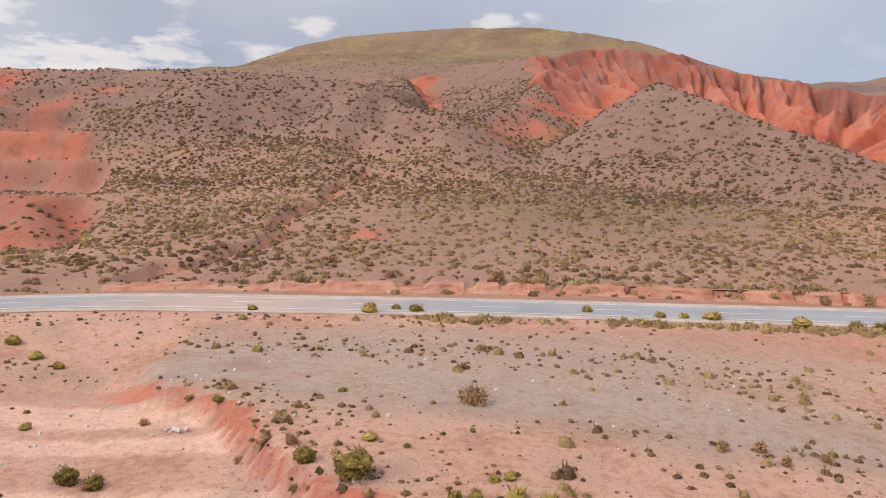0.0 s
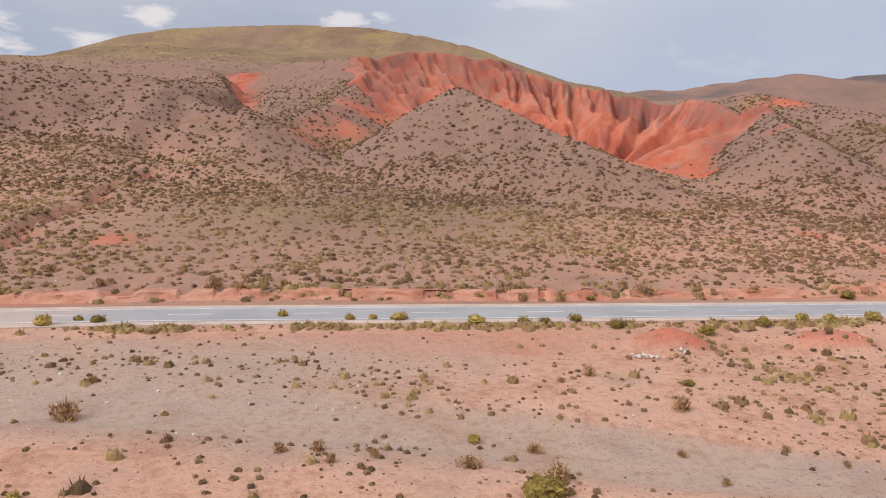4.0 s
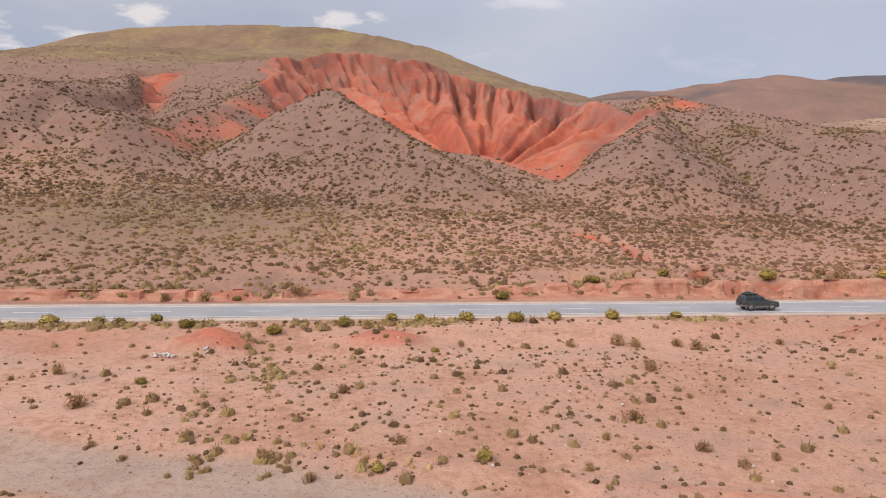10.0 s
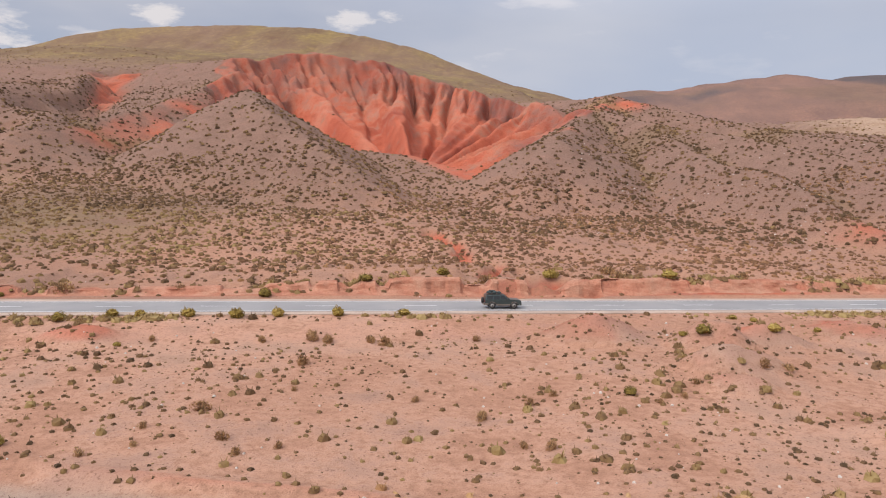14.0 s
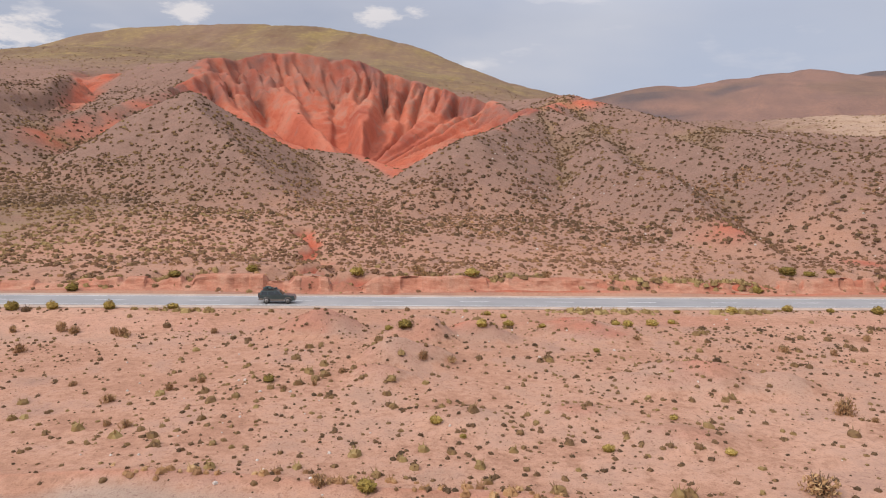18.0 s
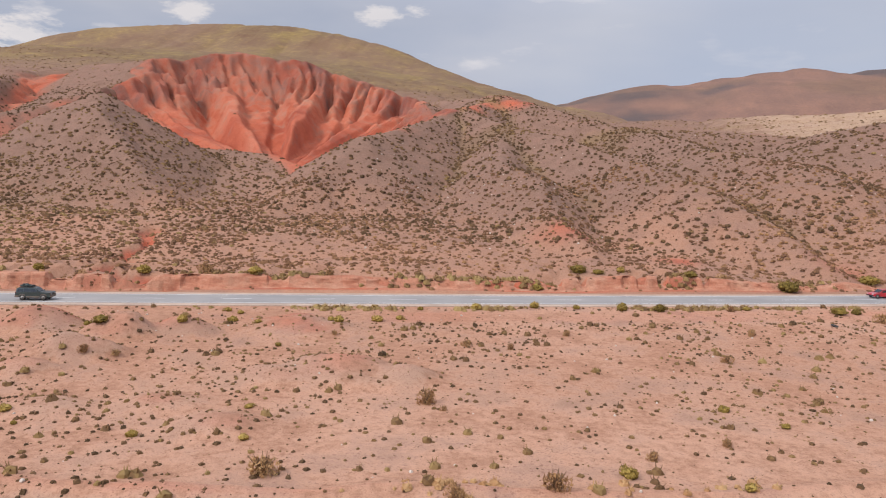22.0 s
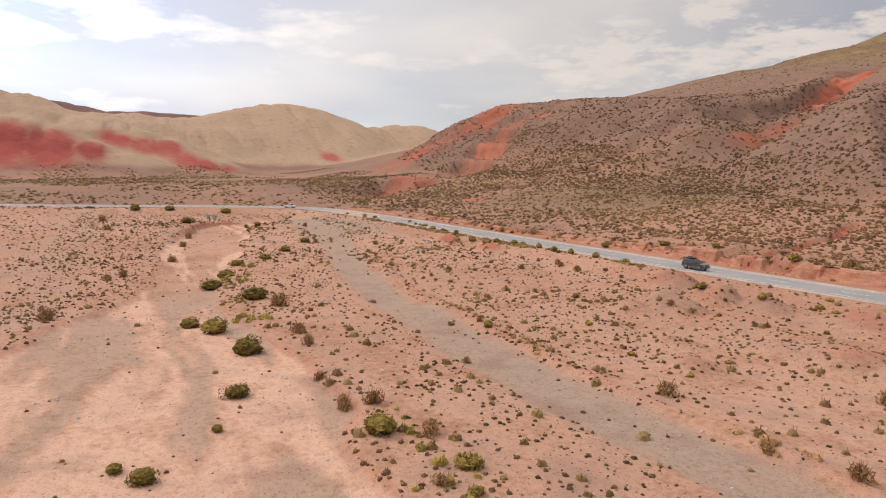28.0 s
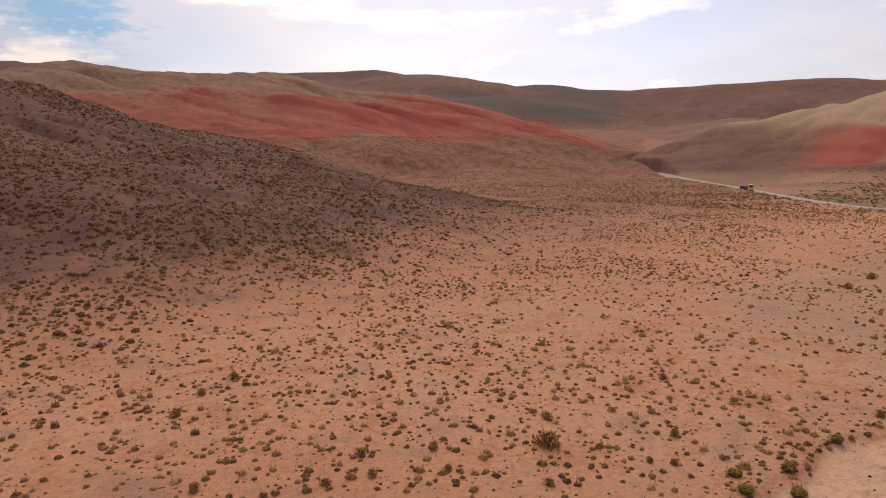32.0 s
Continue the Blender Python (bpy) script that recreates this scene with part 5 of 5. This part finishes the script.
def drum(radius, width, at, sides=20, bevel=0.02):
    """A short cylinder lying across, about a place."""
    bm = bmesh.new()
    bmesh.ops.create_cone(bm, cap_ends=True, segments=sides, radius1=radius, radius2=radius, depth=width)
    rim = [e for e in bm.edges if abs(e.verts[0].co.z - e.verts[1].co.z) < 1e-4]
    bmesh.ops.bevel(bm, geom=rim, offset=bevel, segments=2, affect="EDGES")
    bmesh.ops.transform(bm, matrix=Matrix.Translation(at) @ Matrix.Rotation(radians(90), 4, "X"), verts=bm.verts)
    return bm


def block(size, at, bevel=0.02, turn=0.0):
    bm = bmesh.new()
    bmesh.ops.create_cube(bm, size=1.0, matrix=Matrix.Diagonal((*size, 1)))
    if bevel:
        bmesh.ops.bevel(bm, geom=list(bm.edges), offset=bevel, segments=2, affect="EDGES", clamp_overlap=True)
    bmesh.ops.transform(bm, matrix=Matrix.Translation(at) @ Matrix.Rotation(turn, 4, "Z"), verts=bm.verts)
    return bm


def add_wheel(car, at, radius, width, out):
    tyre = part("tyre", drum(radius, width, at, 24, 0.03), RUBBER, car, "dusty black tyre", True)
    hub = (at[0], at[1] + out * (width / 2 + 0.004), at[2])
    part("rim", drum(radius * 0.62, 0.03, hub, 16, 0.008), RIM_METAL, tyre, "dull silver wheel rim", True)
    part("hub_cap", drum(radius * 0.2, 0.05, (hub[0], hub[1] + out * 0.02, hub[2]), 10, 0.006), DARK_TRIM, tyre)


def stand_on_road(thing, x, offset, reverse):
    """Set a vehicle on the road's lane nearest to a place along x."""
    pts = np.array([p[:3] for p in ROAD])
    k = int(np.argmin(np.abs(pts[:, 0] - x) + 1000 * (np.arange(len(pts)) < 3)))
    a, b = pts[k - 1], pts[k + 1]
    t = (x - a[0]) / (b[0] - a[0])
    p, d = a + t * (b - a), (b - a) / np.linalg.norm((b - a)[:2])
    nor = np.array((-d[1], d[0]))
    yaw = math.atan2(d[1], d[0]) + (math.pi if reverse else 0)
    thing.matrix_world = Matrix.Translation((p[0] + nor[0] * offset, p[1] + nor[1] * offset, p[2] + 0.003)) @ Matrix.Rotation(yaw, 4, "Z")


RUBBER = plain("tyre_rubber", (0.045, 0.042, 0.040), 0.85, 0, 0.3, 8)
RIM_METAL = plain("rim_metal", (0.24, 0.22, 0.20), 0.5, 0.4, 0.2, 8)
DARK_TRIM = plain("dark_trim", (0.03, 0.03, 0.032), 0.6, 0, 0.3, 8)
GLASS = plain("dark_window_glass", (0.012, 0.016, 0.018), 0.06, 0, 0.1, 2, 0.2)
SUV_PAINT = plain("dark_green_grey_paint", (0.030, 0.050, 0.050), 0.35, 0.1, 0.2, 3, 0.5)
SUV_CLADDING = plain("dusty_cladding", (0.17, 0.135, 0.11), 0.7, 0, 0.25, 4)
CHROME = plain("chrome", (0.55, 0.55, 0.55), 0.2, 0.9, 0.1, 4)
LAMP_GLASS = plain("lamp_glass", (0.62, 0.62, 0.60), 0.15, 0, 0.1, 4, 0.8)
RED_LAMP = plain("tail_lamp_red", (0.35, 0.02, 0.015), 0.2, 0, 0.1, 4, 0.8)
TARP = plain("dark_tarpaulin", (0.035, 0.055, 0.055), 0.8, 0, 0.4, 5)
RED_PAINT = plain("red_car_paint", (0.42, 0.012, 0.022), 0.3, 0.1, 0.15, 3, 0.7)
WHITE_PAINT = plain("white_car_paint", (0.78, 0.78, 0.77), 0.35, 0, 0.08, 3, 0.5)
YELLOW_PAINT = plain("yellow_cab_paint", (0.72, 0.52, 0.10), 0.4, 0, 0.12, 3, 0.4)


def build_suv():
    car = new("off_road_car")
    # front towards +x; origin on the road under the middle
    body = [(-2.28, 0.48), (-2.34, 0.80), (-2.30, 1.12), (-2.22, 1.16), (0.80, 1.17), (1.20, 1.16), (2.12, 1.10), (2.27, 1.02), (2.33, 0.64), (2.24, 0.45), (1.90, 0.42), (1.86, 0.62), (1.68, 0.80), (1.40, 0.84), (1.12, 0.78), (0.96, 0.60), (0.92, 0.40),
            (-0.88, 0.40), (-0.92, 0.60), (-1.08, 0.78), (-1.36, 0.84), (-1.64, 0.80), (-1.82, 0.62), (-1.86, 0.44)]
    part("body", profile(body, -0.90, 0.90, (0.95, 0.12), 0.025), SUV_PAINT, car, "dark green-grey dusty painted body")
    cabin = [(-2.24, 1.15), (-2.16, 1.66), (-2.06, 1.73), (0.06, 1.75), (0.22, 1.71), (0.78, 1.16)]
    part("cabin", profile(cabin, -0.86, 0.86, (1.15, 0.24), 0.03), SUV_PAINT, car)
    for s in (-1, 1):
        for pts, nm in (([(-2.06, 1.20), (-2.00, 1.60), (-1.28, 1.63), (-1.28, 1.20)], "rear_quarter_window"), ([(-1.20, 1.20), (-1.20, 1.63), (-0.42, 1.64), (-0.42, 1.20)], "rear_door_window"), ([(-0.34, 1.20), (-0.34, 1.64), (0.10, 1.64), (0.56, 1.20)], "front_door_window")):
            y = lambda z: s * (0.868 - (z - 1.15) * 0.24)
            bm = bmesh.new()
            f = [bm.verts.new((px, y(pz), pz)) for px, pz in pts]
            g = [bm.verts.new((px, y(pz) - s * 0.03, pz)) for px, pz in pts]
            bm.faces.new(f), bm.faces.new(g[::-1])
            for k in range(4):
                bm.faces.new((f[k], g[k], g[(k + 1) % 4], f[(k + 1) % 4]))
            bmesh.ops.recalc_face_normals(bm, faces=bm.faces)
            part(nm, bm, GLASS, car, "dark side window")
        part("side_cladding", profile([(-0.84, 0.42), (-0.88, 0.60), (0.92, 0.60), (0.88, 0.42)], s * 0.895, s * 0.925, None, 0.008), SUV_CLADDING, car, "dusty pale lower cladding")
        part("rear_cladding", profile([(-2.30, 0.50), (-2.34, 0.72), (-1.86, 0.72), (-1.88, 0.50)], s * 0.885, s * 0.92, None, 0.008), SUV_CLADDING, car)
        part("wheel_arch", profile([(0.98, 0.66), (1.12, 0.84), (1.40, 0.91), (1.68, 0.86), (1.86, 0.68), (1.80, 0.66), (1.64, 0.80), (1.40, 0.85), (1.15, 0.78), (1.04, 0.64)], s * 0.89, s * 0.94, None, 0.006), SUV_CLADDING, car)
        part("rear_wheel_arch", profile([(-1.78, 0.66), (-1.64, 0.86), (-1.36, 0.91), (-1.10, 0.84), (-0.96, 0.66), (-1.02, 0.64), (-1.13, 0.78), (-1.36, 0.85), (-1.62, 0.80), (-1.72, 0.64)], s * 0.89, s * 0.94, None, 0.006), SUV_CLADDING, car)
        part("running_board", block((1.7, 0.16, 0.05), (0.02, s * 0.96, 0.40), 0.015), DARK_TRIM, car)
        part("wing_mirror", block((0.12, 0.2, 0.16), (0.72, s * 1.0, 1.22), 0.04), DARK_TRIM, car)
        part("headlight", block((0.06, 0.34, 0.17), (2.27, s * 0.62, 0.86), 0.02), LAMP_GLASS, car, "clear front headlight")
        part("tail_light", block((0.06, 0.14, 0.36), (-2.32, s * 0.78, 0.98), 0.02), RED_LAMP, car, "red tail light")
        for x in (1.40, -1.36):
            add_wheel(car, (x, s * 0.80, 0.40), 0.40, 0.26, s)
        part("door_handle", block((0.14, 0.03, 0.035), (-0.52, s * 0.905, 1.05), 0.008), DARK_TRIM, car)
        part("roof_rail", block((2.0, 0.05, 0.05), (-0.98, s * 0.62, 1.80), 0.015), DARK_TRIM, car)
        part("spare_door_handle", block((0.14, 0.03, 0.035), (0.28, s * 0.905, 1.05), 0.008), DARK_TRIM, car)
    part("windscreen", profile([(0.29, 1.67), (0.31, 1.685), (0.79, 1.215), (0.77, 1.20)], -0.68, 0.68, None, 0.0), GLASS, car, "dark sloping windscreen")
    part("rear_window", profile([(-2.20, 1.22), (-2.23, 1.22), (-2.14, 1.62), (-2.11, 1.62)], -0.64, 0.64, None, 0.0), GLASS, car)
    part("front_bumper", block((0.22, 1.76, 0.26), (2.28, 0, 0.56), 0.06), SUV_CLADDING, car, "dusty front bumper")
    part("rear_bumper", block((0.2, 1.76, 0.22), (-2.34, 0, 0.58), 0.05), SUV_CLADDING, car, "dusty rear bumper")
    part("grille", block((0.05, 0.78, 0.2), (2.29, 0, 0.86), 0.015), DARK_TRIM, car)
    part("spare_wheel", drum(0.36, 0.22, (0, 0, 0), 20, 0.03), RUBBER, car).matrix_local = Matrix.Translation((-2.46, 0.1, 1.0)) @ Matrix.Rotation(radians(90), 4, "Z")
    for k in range(4):
        part("rack_bar", block((0.05, 1.3, 0.04), (-1.85 + 0.58 * k, 0, 1.845), 0.012), DARK_TRIM, car)
    tagged(car, "dark green-grey off-road car with loaded roof rack", "car")
    stand_on_road(car, SUV_X, 1.75, True)
    # luggage strapped onto the rack
    load = new("roof_luggage")
    rng = random.Random(4)
    for at, size in (((-1.62, -0.25, 1.98), (0.62, 0.5, 0.24)), ((-1.62, 0.3, 1.97), (0.6, 0.46, 0.22)), ((-0.98, -0.2, 2.00), (0.64, 0.62, 0.28)), ((-0.98, 0.38, 1.97), (0.58, 0.4, 0.22)), ((-0.4, 0.0, 1.95), (0.5, 0.9, 0.18)), ((-1.3, 0.05, 2.14), (0.8, 0.4, 0.16))):
        bag = block(size, (0, 0, 0), min(size) * 0.4, rng.uniform(-0.2, 0.2))
        bmesh.ops.transform(bag, matrix=Matrix.Translation(at), verts=bag.verts)
        part("bag", bag, TARP, load, "", True)
    tagged(load, "dark bags and bundles strapped on a car roof", "luggage")
    load.matrix_world = car.matrix_world.copy()


def build_hatchback(name, paint, x, offset, reverse, label, category, tall=0.0, pickup=False):
    car = new(name)
    body = [(-1.95, 0.38), (-2.0, 0.62), (-1.94, 0.90), (0.80, 0.92), (1.10, 0.90), (1.84, 0.76), (1.98, 0.62), (1.98, 0.36), (1.62, 0.30), (1.56, 0.50), (1.40, 0.64), (1.20, 0.68), (1.00, 0.64), (0.86, 0.50), (0.82, 0.28), (-0.82, 0.28), (-0.86, 0.50), (-1.00, 0.64), (-1.20, 0.68), (-1.40, 0.64), (-1.56, 0.50), (-1.60, 0.32)]
    body = [(a, b + tall * 0.3) for a, b in body]
    part("body", profile(body, -0.82, 0.82, (0.75, 0.15), 0.03), paint, car)
    base, top = 0.90 + tall * 0.3, 1.42 + tall
    cabin = [(-1.92, base), (-1.74, top - 0.08), (-1.56, top), (-0.10, top + 0.02), (0.12, top - 0.03), (0.86, base)]
    if pickup:
        cabin = [(-0.45, base), (-0.42, top - 0.05), (-0.30, top), (0.30, top + 0.02), (0.45, top - 0.03), (1.00, base)]
        part("cargo_bed_side", profile([(-1.96, base - 0.02), (-1.96, base + 0.12), (-0.5, base + 0.12), (-0.5, base - 0.02)], 0.70, 0.80, None, 0.01), paint, car)
        part("cargo_bed_side", profile([(-1.96, base - 0.02), (-1.96, base + 0.12), (-0.5, base + 0.12), (-0.5, base - 0.02)], -0.80, -0.70, None, 0.01), paint, car)
    part("cabin", profile(cabin, -0.78, 0.78, (base, 0.24), 0.03), paint, car)
    x0, x1 = cabin[0][0] + 0.22, cabin[-1][0] - 0.3
    for s in (-1, 1):
        for a, b, slant, nm in ((x0, (x0 + x1) / 2 - 0.05, 0.0, "rear_side_window"), ((x0 + x1) / 2 + 0.05, x1, 0.42, "front_side_window")):
            z0, z1 = base + 0.05, top - 0.09
            pts = [(a, z0), (a + 0.06, z1), (b - slant, z1), (b, z0)]
            bm = bmesh.new()
            f = [bm.verts.new((px, s * (0.786 - (pz - base) * 0.24), pz)) for px, pz in pts]
            g = [bm.verts.new((px, s * (0.756 - (pz - base) * 0.24), pz)) for px, pz in pts]
            bm.faces.new(f), bm.faces.new(g[::-1])
            for k in range(4):
                bm.faces.new((f[k], g[k], g[(k + 1) % 4], f[(k + 1) % 4]))
            bmesh.ops.recalc_face_normals(bm, faces=bm.faces)
            part(nm, bm, GLASS, car, "dark side window")
        for wx in (1.20, -1.20):
            add_wheel(car, (wx, s * 0.74, 0.30 + tall * 0.1), 0.30 + tall * 0.1, 0.19, s)
        part("headlight", block((0.06, 0.3, 0.13), (1.95, s * 0.58, 0.66 + tall * 0.3), 0.02), LAMP_GLASS, car)
        part("tail_light", block((0.06, 0.14, 0.26), (-1.97, s * 0.7, 0.78 + tall * 0.3), 0.02), RED_LAMP, car)
        part("wing_mirror", block((0.1, 0.16, 0.12), (cabin[-1][0] - 0.18, s * 0.88, base + 0.06), 0.03), paint, car)
    c4, c5 = cabin[4], cabin[5]
    part("windscreen", profile([(c4[0] + 0.05, c4[1] - 0.03), (c4[0] + 0.08, c4[1] - 0.02), (c5[0] - 0.02, c5[1] + 0.05), (c5[0] - 0.05, c5[1] + 0.03)], -0.6, 0.6), GLASS, car)
    part("front_bumper", block((0.16, 1.6, 0.2), (1.97, 0, 0.44 + tall * 0.3), 0.05), DARK_TRIM, car)
    part("rear_bumper", block((0.16, 1.6, 0.2), (-1.98, 0, 0.46 + tall * 0.3), 0.05), DARK_TRIM, car)
    tagged(car, label, category)
    stand_on_road(car, x, offset, reverse)


def build_truck():
    truck = new("lorry")
    # cab towards +x
    cab = [(5.6, 0.75), (5.6, 3.3), (5.9, 3.75), (7.35, 3.6), (7.65, 2.3), (7.72, 0.75)]
    part("cab", profile(cab, -1.2, 1.2, (2.2, 0.06), 0.06), YELLOW_PAINT, truck, "yellow driver's cab")
    part("windscreen", profile([(7.42, 3.35), (7.47, 3.36), (7.70, 2.35), (7.65, 2.33)], -1.05, 1.05), GLASS, truck)
    part("bumper", block((0.35, 2.4, 0.5), (7.7, 0, 0.7), 0.08), DARK_TRIM, truck)
    part("chassis", block((14.8, 1.0, 0.28), (-0.1, 0, 0.98), 0.03), DARK_TRIM, truck)
    part("trailer_floor", block((12.4, 2.45, 0.18), (-1.2, 0, 1.25), 0.03), DARK_TRIM, truck)
    for k in range(6):
        for s in (-1, 1):
            part("side_board", block((1.98, 0.07, 1.05), (-6.3 + 2.05 * k, s * 1.2, 1.90), 0.02), DARK_TRIM, truck, "dark trailer side board")
    part("headboard", block((0.08, 2.4, 1.5), (4.98, 0, 2.05), 0.02), DARK_TRIM, truck)
    part("tailboard", block((0.08, 2.4, 1.05), (-7.38, 0, 1.90), 0.02), DARK_TRIM, truck)
    part("cargo", block((11.8, 2.2, 0.55), (-1.2, 0, 2.25), 0.2), TARP, truck, "dark covered cargo")
    for s in (-1, 1):
        part("side_window", block((0.8, 0.04, 0.7), (6.75, s * 1.18, 2.75), 0.02), GLASS, truck)
        part("wing_mirror", block((0.12, 0.25, 0.5), (7.45, s * 1.38, 2.7), 0.03), DARK_TRIM, truck)
        part("headlight", block((0.08, 0.35, 0.22), (7.86, s * 0.9, 0.95), 0.02), LAMP_GLASS, truck)
        for wx in (6.6, 3.7, 2.4, -4.0, -5.3, -6.6):
            add_wheel(truck, (wx, s * 1.0, 0.52), 0.52, 0.36, s)
    tagged(truck, "long lorry with yellow cab and dark trailer", "truck")
    stand_on_road(truck, TRUCK_X, 1.75, True)


SUV_X, RED_X, WHITE_X, TRUCK_X = 99.8, 226.0, -58.5, -180.0
build_suv()
build_hatchback("red_car", RED_PAINT, RED_X, -1.75, False, "small bright red hatchback car on the road", "car")
build_hatchback("white_pickup", WHITE_PAINT, WHITE_X, 1.75, True, "white pickup car on the far road", "car", 0.18, True)
build_truck()

# ---- stones, rubbish and the culvert ----
STONE = plain("pale_stone", (0.52, 0.45, 0.39), 0.9, 0, 0.2, 3.0)
CONCRETE = plain("stained_concrete", (0.34, 0.31, 0.28), 0.9, 0, 0.3, 2.0)


def stone_mesh(rng, name, material):
    """An angular stone about one metre across."""
    bm = bmesh.new()
    bmesh.ops.create_icosphere(bm, subdivisions=1, radius=0.5)
    for v in bm.verts:
        v.co = Vector((v.co.x * rng.uniform(0.75, 1.2), v.co.y * rng.uniform(0.7, 1.15), v.co.z * rng.uniform(0.5, 0.85)))
    mesh = bpy.data.meshes.new(name)
    bm.to_mesh(mesh)
    bm.free()
    mesh.materials.append(material)
    return mesh


def stone_pile(x, y, wide, deep, count, seed, label):
    """A low heap of loose stones, each its own piece."""
    rng = np.random.default_rng(seed)
    forms = [stone_mesh(rng, "stone", STONE) for _ in range(5)]
    pile = new("stone_pile")
    pile.matrix_world = pose(x, y, ground_height(x, y))
    for k in range(count):
        dx, dy = float(rng.normal() * wide * 0.35), float(rng.normal() * deep * 0.35)
        size = float(rng.uniform(0.15, 0.4))
        lift = max(0.0, 0.35 * (1 - (dx / wide) ** 2 - (dy / deep) ** 2)) * float(rng.uniform(0, 1))
        one = new("stone", forms[k % 5])
        one.parent = pile
        one.matrix_parent_inverse = Matrix.Identity(4)
        one.matrix_basis = pose(dx, dy, ground_height(x + dx, y + dy) - ground_height(x, y) + 0.2 * size + lift * 0.5, float(rng.uniform(-25, 25)), 0, float(rng.uniform(0, 360))) @ Matrix.Diagonal((size, size, size, 1))
    return tagged(pile, label, "stones")


stone_pile(38.0, -16.2, 2.6, 1.0, 34, 5, "heap of pale broken stones on the sand")
stone_pile(41.3, -15.2, 1.0, 0.6, 9, 6, "small heap of pale and dark stones on sand")
stone_pile(-18.2, -45.5, 1.6, 0.8, 14, 7, "pale stones lying below the red wash bank")


def strew_stones(name, seed, box, count, size, label, thick):
    rng = np.random.default_rng(seed)
    x, y = rng.uniform(box[0], box[2], count), rng.uniform(box[1], box[3], count)
    z, zone, zone2, more = land(x, y)
    keep = rng.uniform(0, 1, count) < thick(x, y, z, more)
    x, y, z = x[keep], y[keep], z[keep]
    n = len(x)
    c = np.stack([cushion(np.random.default_rng(seed + k), 4, 0.5, 0.5, 0) for k in range(8)])[rng.integers(0, 8, n)] * (size[0] * (size[1] / size[0]) ** rng.uniform(0, 1, n))[:, None, None, None]
    c = c + np.stack([x, y, z], -1)[:, None, None, :]
    return tagged(new(name, triangles(name, c.reshape(-1, 3, 3), np.zeros(n * c.shape[1]), STONE)), label, "stones", kind="stuff")


strew_stones("wash_stones", 31, (-30, -105, 250, -45), 9000, (0.10, 0.38), "pale pebbles strewn over the dry wash", lambda x, y, z, m: m["wash"] * step(0.0, 0.5, fbm(x, y, 14, 3, 231)))
strew_stones("plain_stones", 32, (-30, -70, 260, 20), 5000, (0.10, 0.36), "scattered pale stones on the plain", lambda x, y, z, m: (np.abs(m["n"]) > 6.5) * 0.06 * (1 + 4 * step(0.3, 0.7, fbm(x, y, 18, 3, 232))))
strew_stones("hill_stones", 33, (120, 60, 330, 220), 16000, (0.2, 0.6), "pale stones lying on the grey hillsides", lambda x, y, z, m: (m["n"] > 12) * 0.012 * (1 + 9 * step(0.35, 0.7, fbm(x, y, 26, 3, 233))))


def culvert(x, y, turn):
    """A low concrete headwall with a dark square mouth."""
    root = new("culvert")
    z = ground_height(x, y)
    root.matrix_world = pose(x, y, z, 0, 0, turn)
    for s in (-1, 1):
        part("side_wall", block((1.3, 0.35, 1.15), (s * 1.25, 0, 0.45), 0.03), CONCRETE, root)
    part("lintel", block((3.8, 0.4, 0.32), (0, 0, 1.16), 0.03), CONCRETE, root)
    part("mouth", block((1.3, 1.6, 0.06), (0, 0.9, -0.02), 0.01), CONCRETE, root)
    part("back_wall", block((1.3, 0.1, 1.0), (0, 1.6, 0.5), 0.01), CONCRETE, root)
    return tagged(root, "low stained concrete culvert head beside the wash", "culvert")


culvert(-33.0, -62.0, 40)


def old_tyre(x, y):
    bm = bmesh.new()
    rings = []
    for k in range(20):
        a = k * 2 * math.pi / 20
        ring = []
        for j in range(8):
            b = j * 2 * math.pi / 8
            rad = 0.36 + 0.13 * math.cos(b)
            ring.append(bm.verts.new((math.cos(a) * rad, math.sin(a) * rad, 0.13 + 0.11 * math.sin(b))))
        rings.append(ring)
    for k in range(20):
        for j in range(8):
            bm.faces.new((rings[k][j], rings[(k + 1) % 20][j], rings[(k + 1) % 20][(j + 1) % 8], rings[k][(j + 1) % 8]))
    bmesh.ops.recalc_face_normals(bm, faces=bm.faces)
    tyre = part("old_tyre", bm, RUBBER, None, "", True)
    tyre.matrix_world = pose(x, y, ground_height(x, y) + 0.02, 14, 8, 30)
    return tagged(tyre, "discarded black tyre lying by the road", "tyre")


old_tyre(208.3, 18.6)
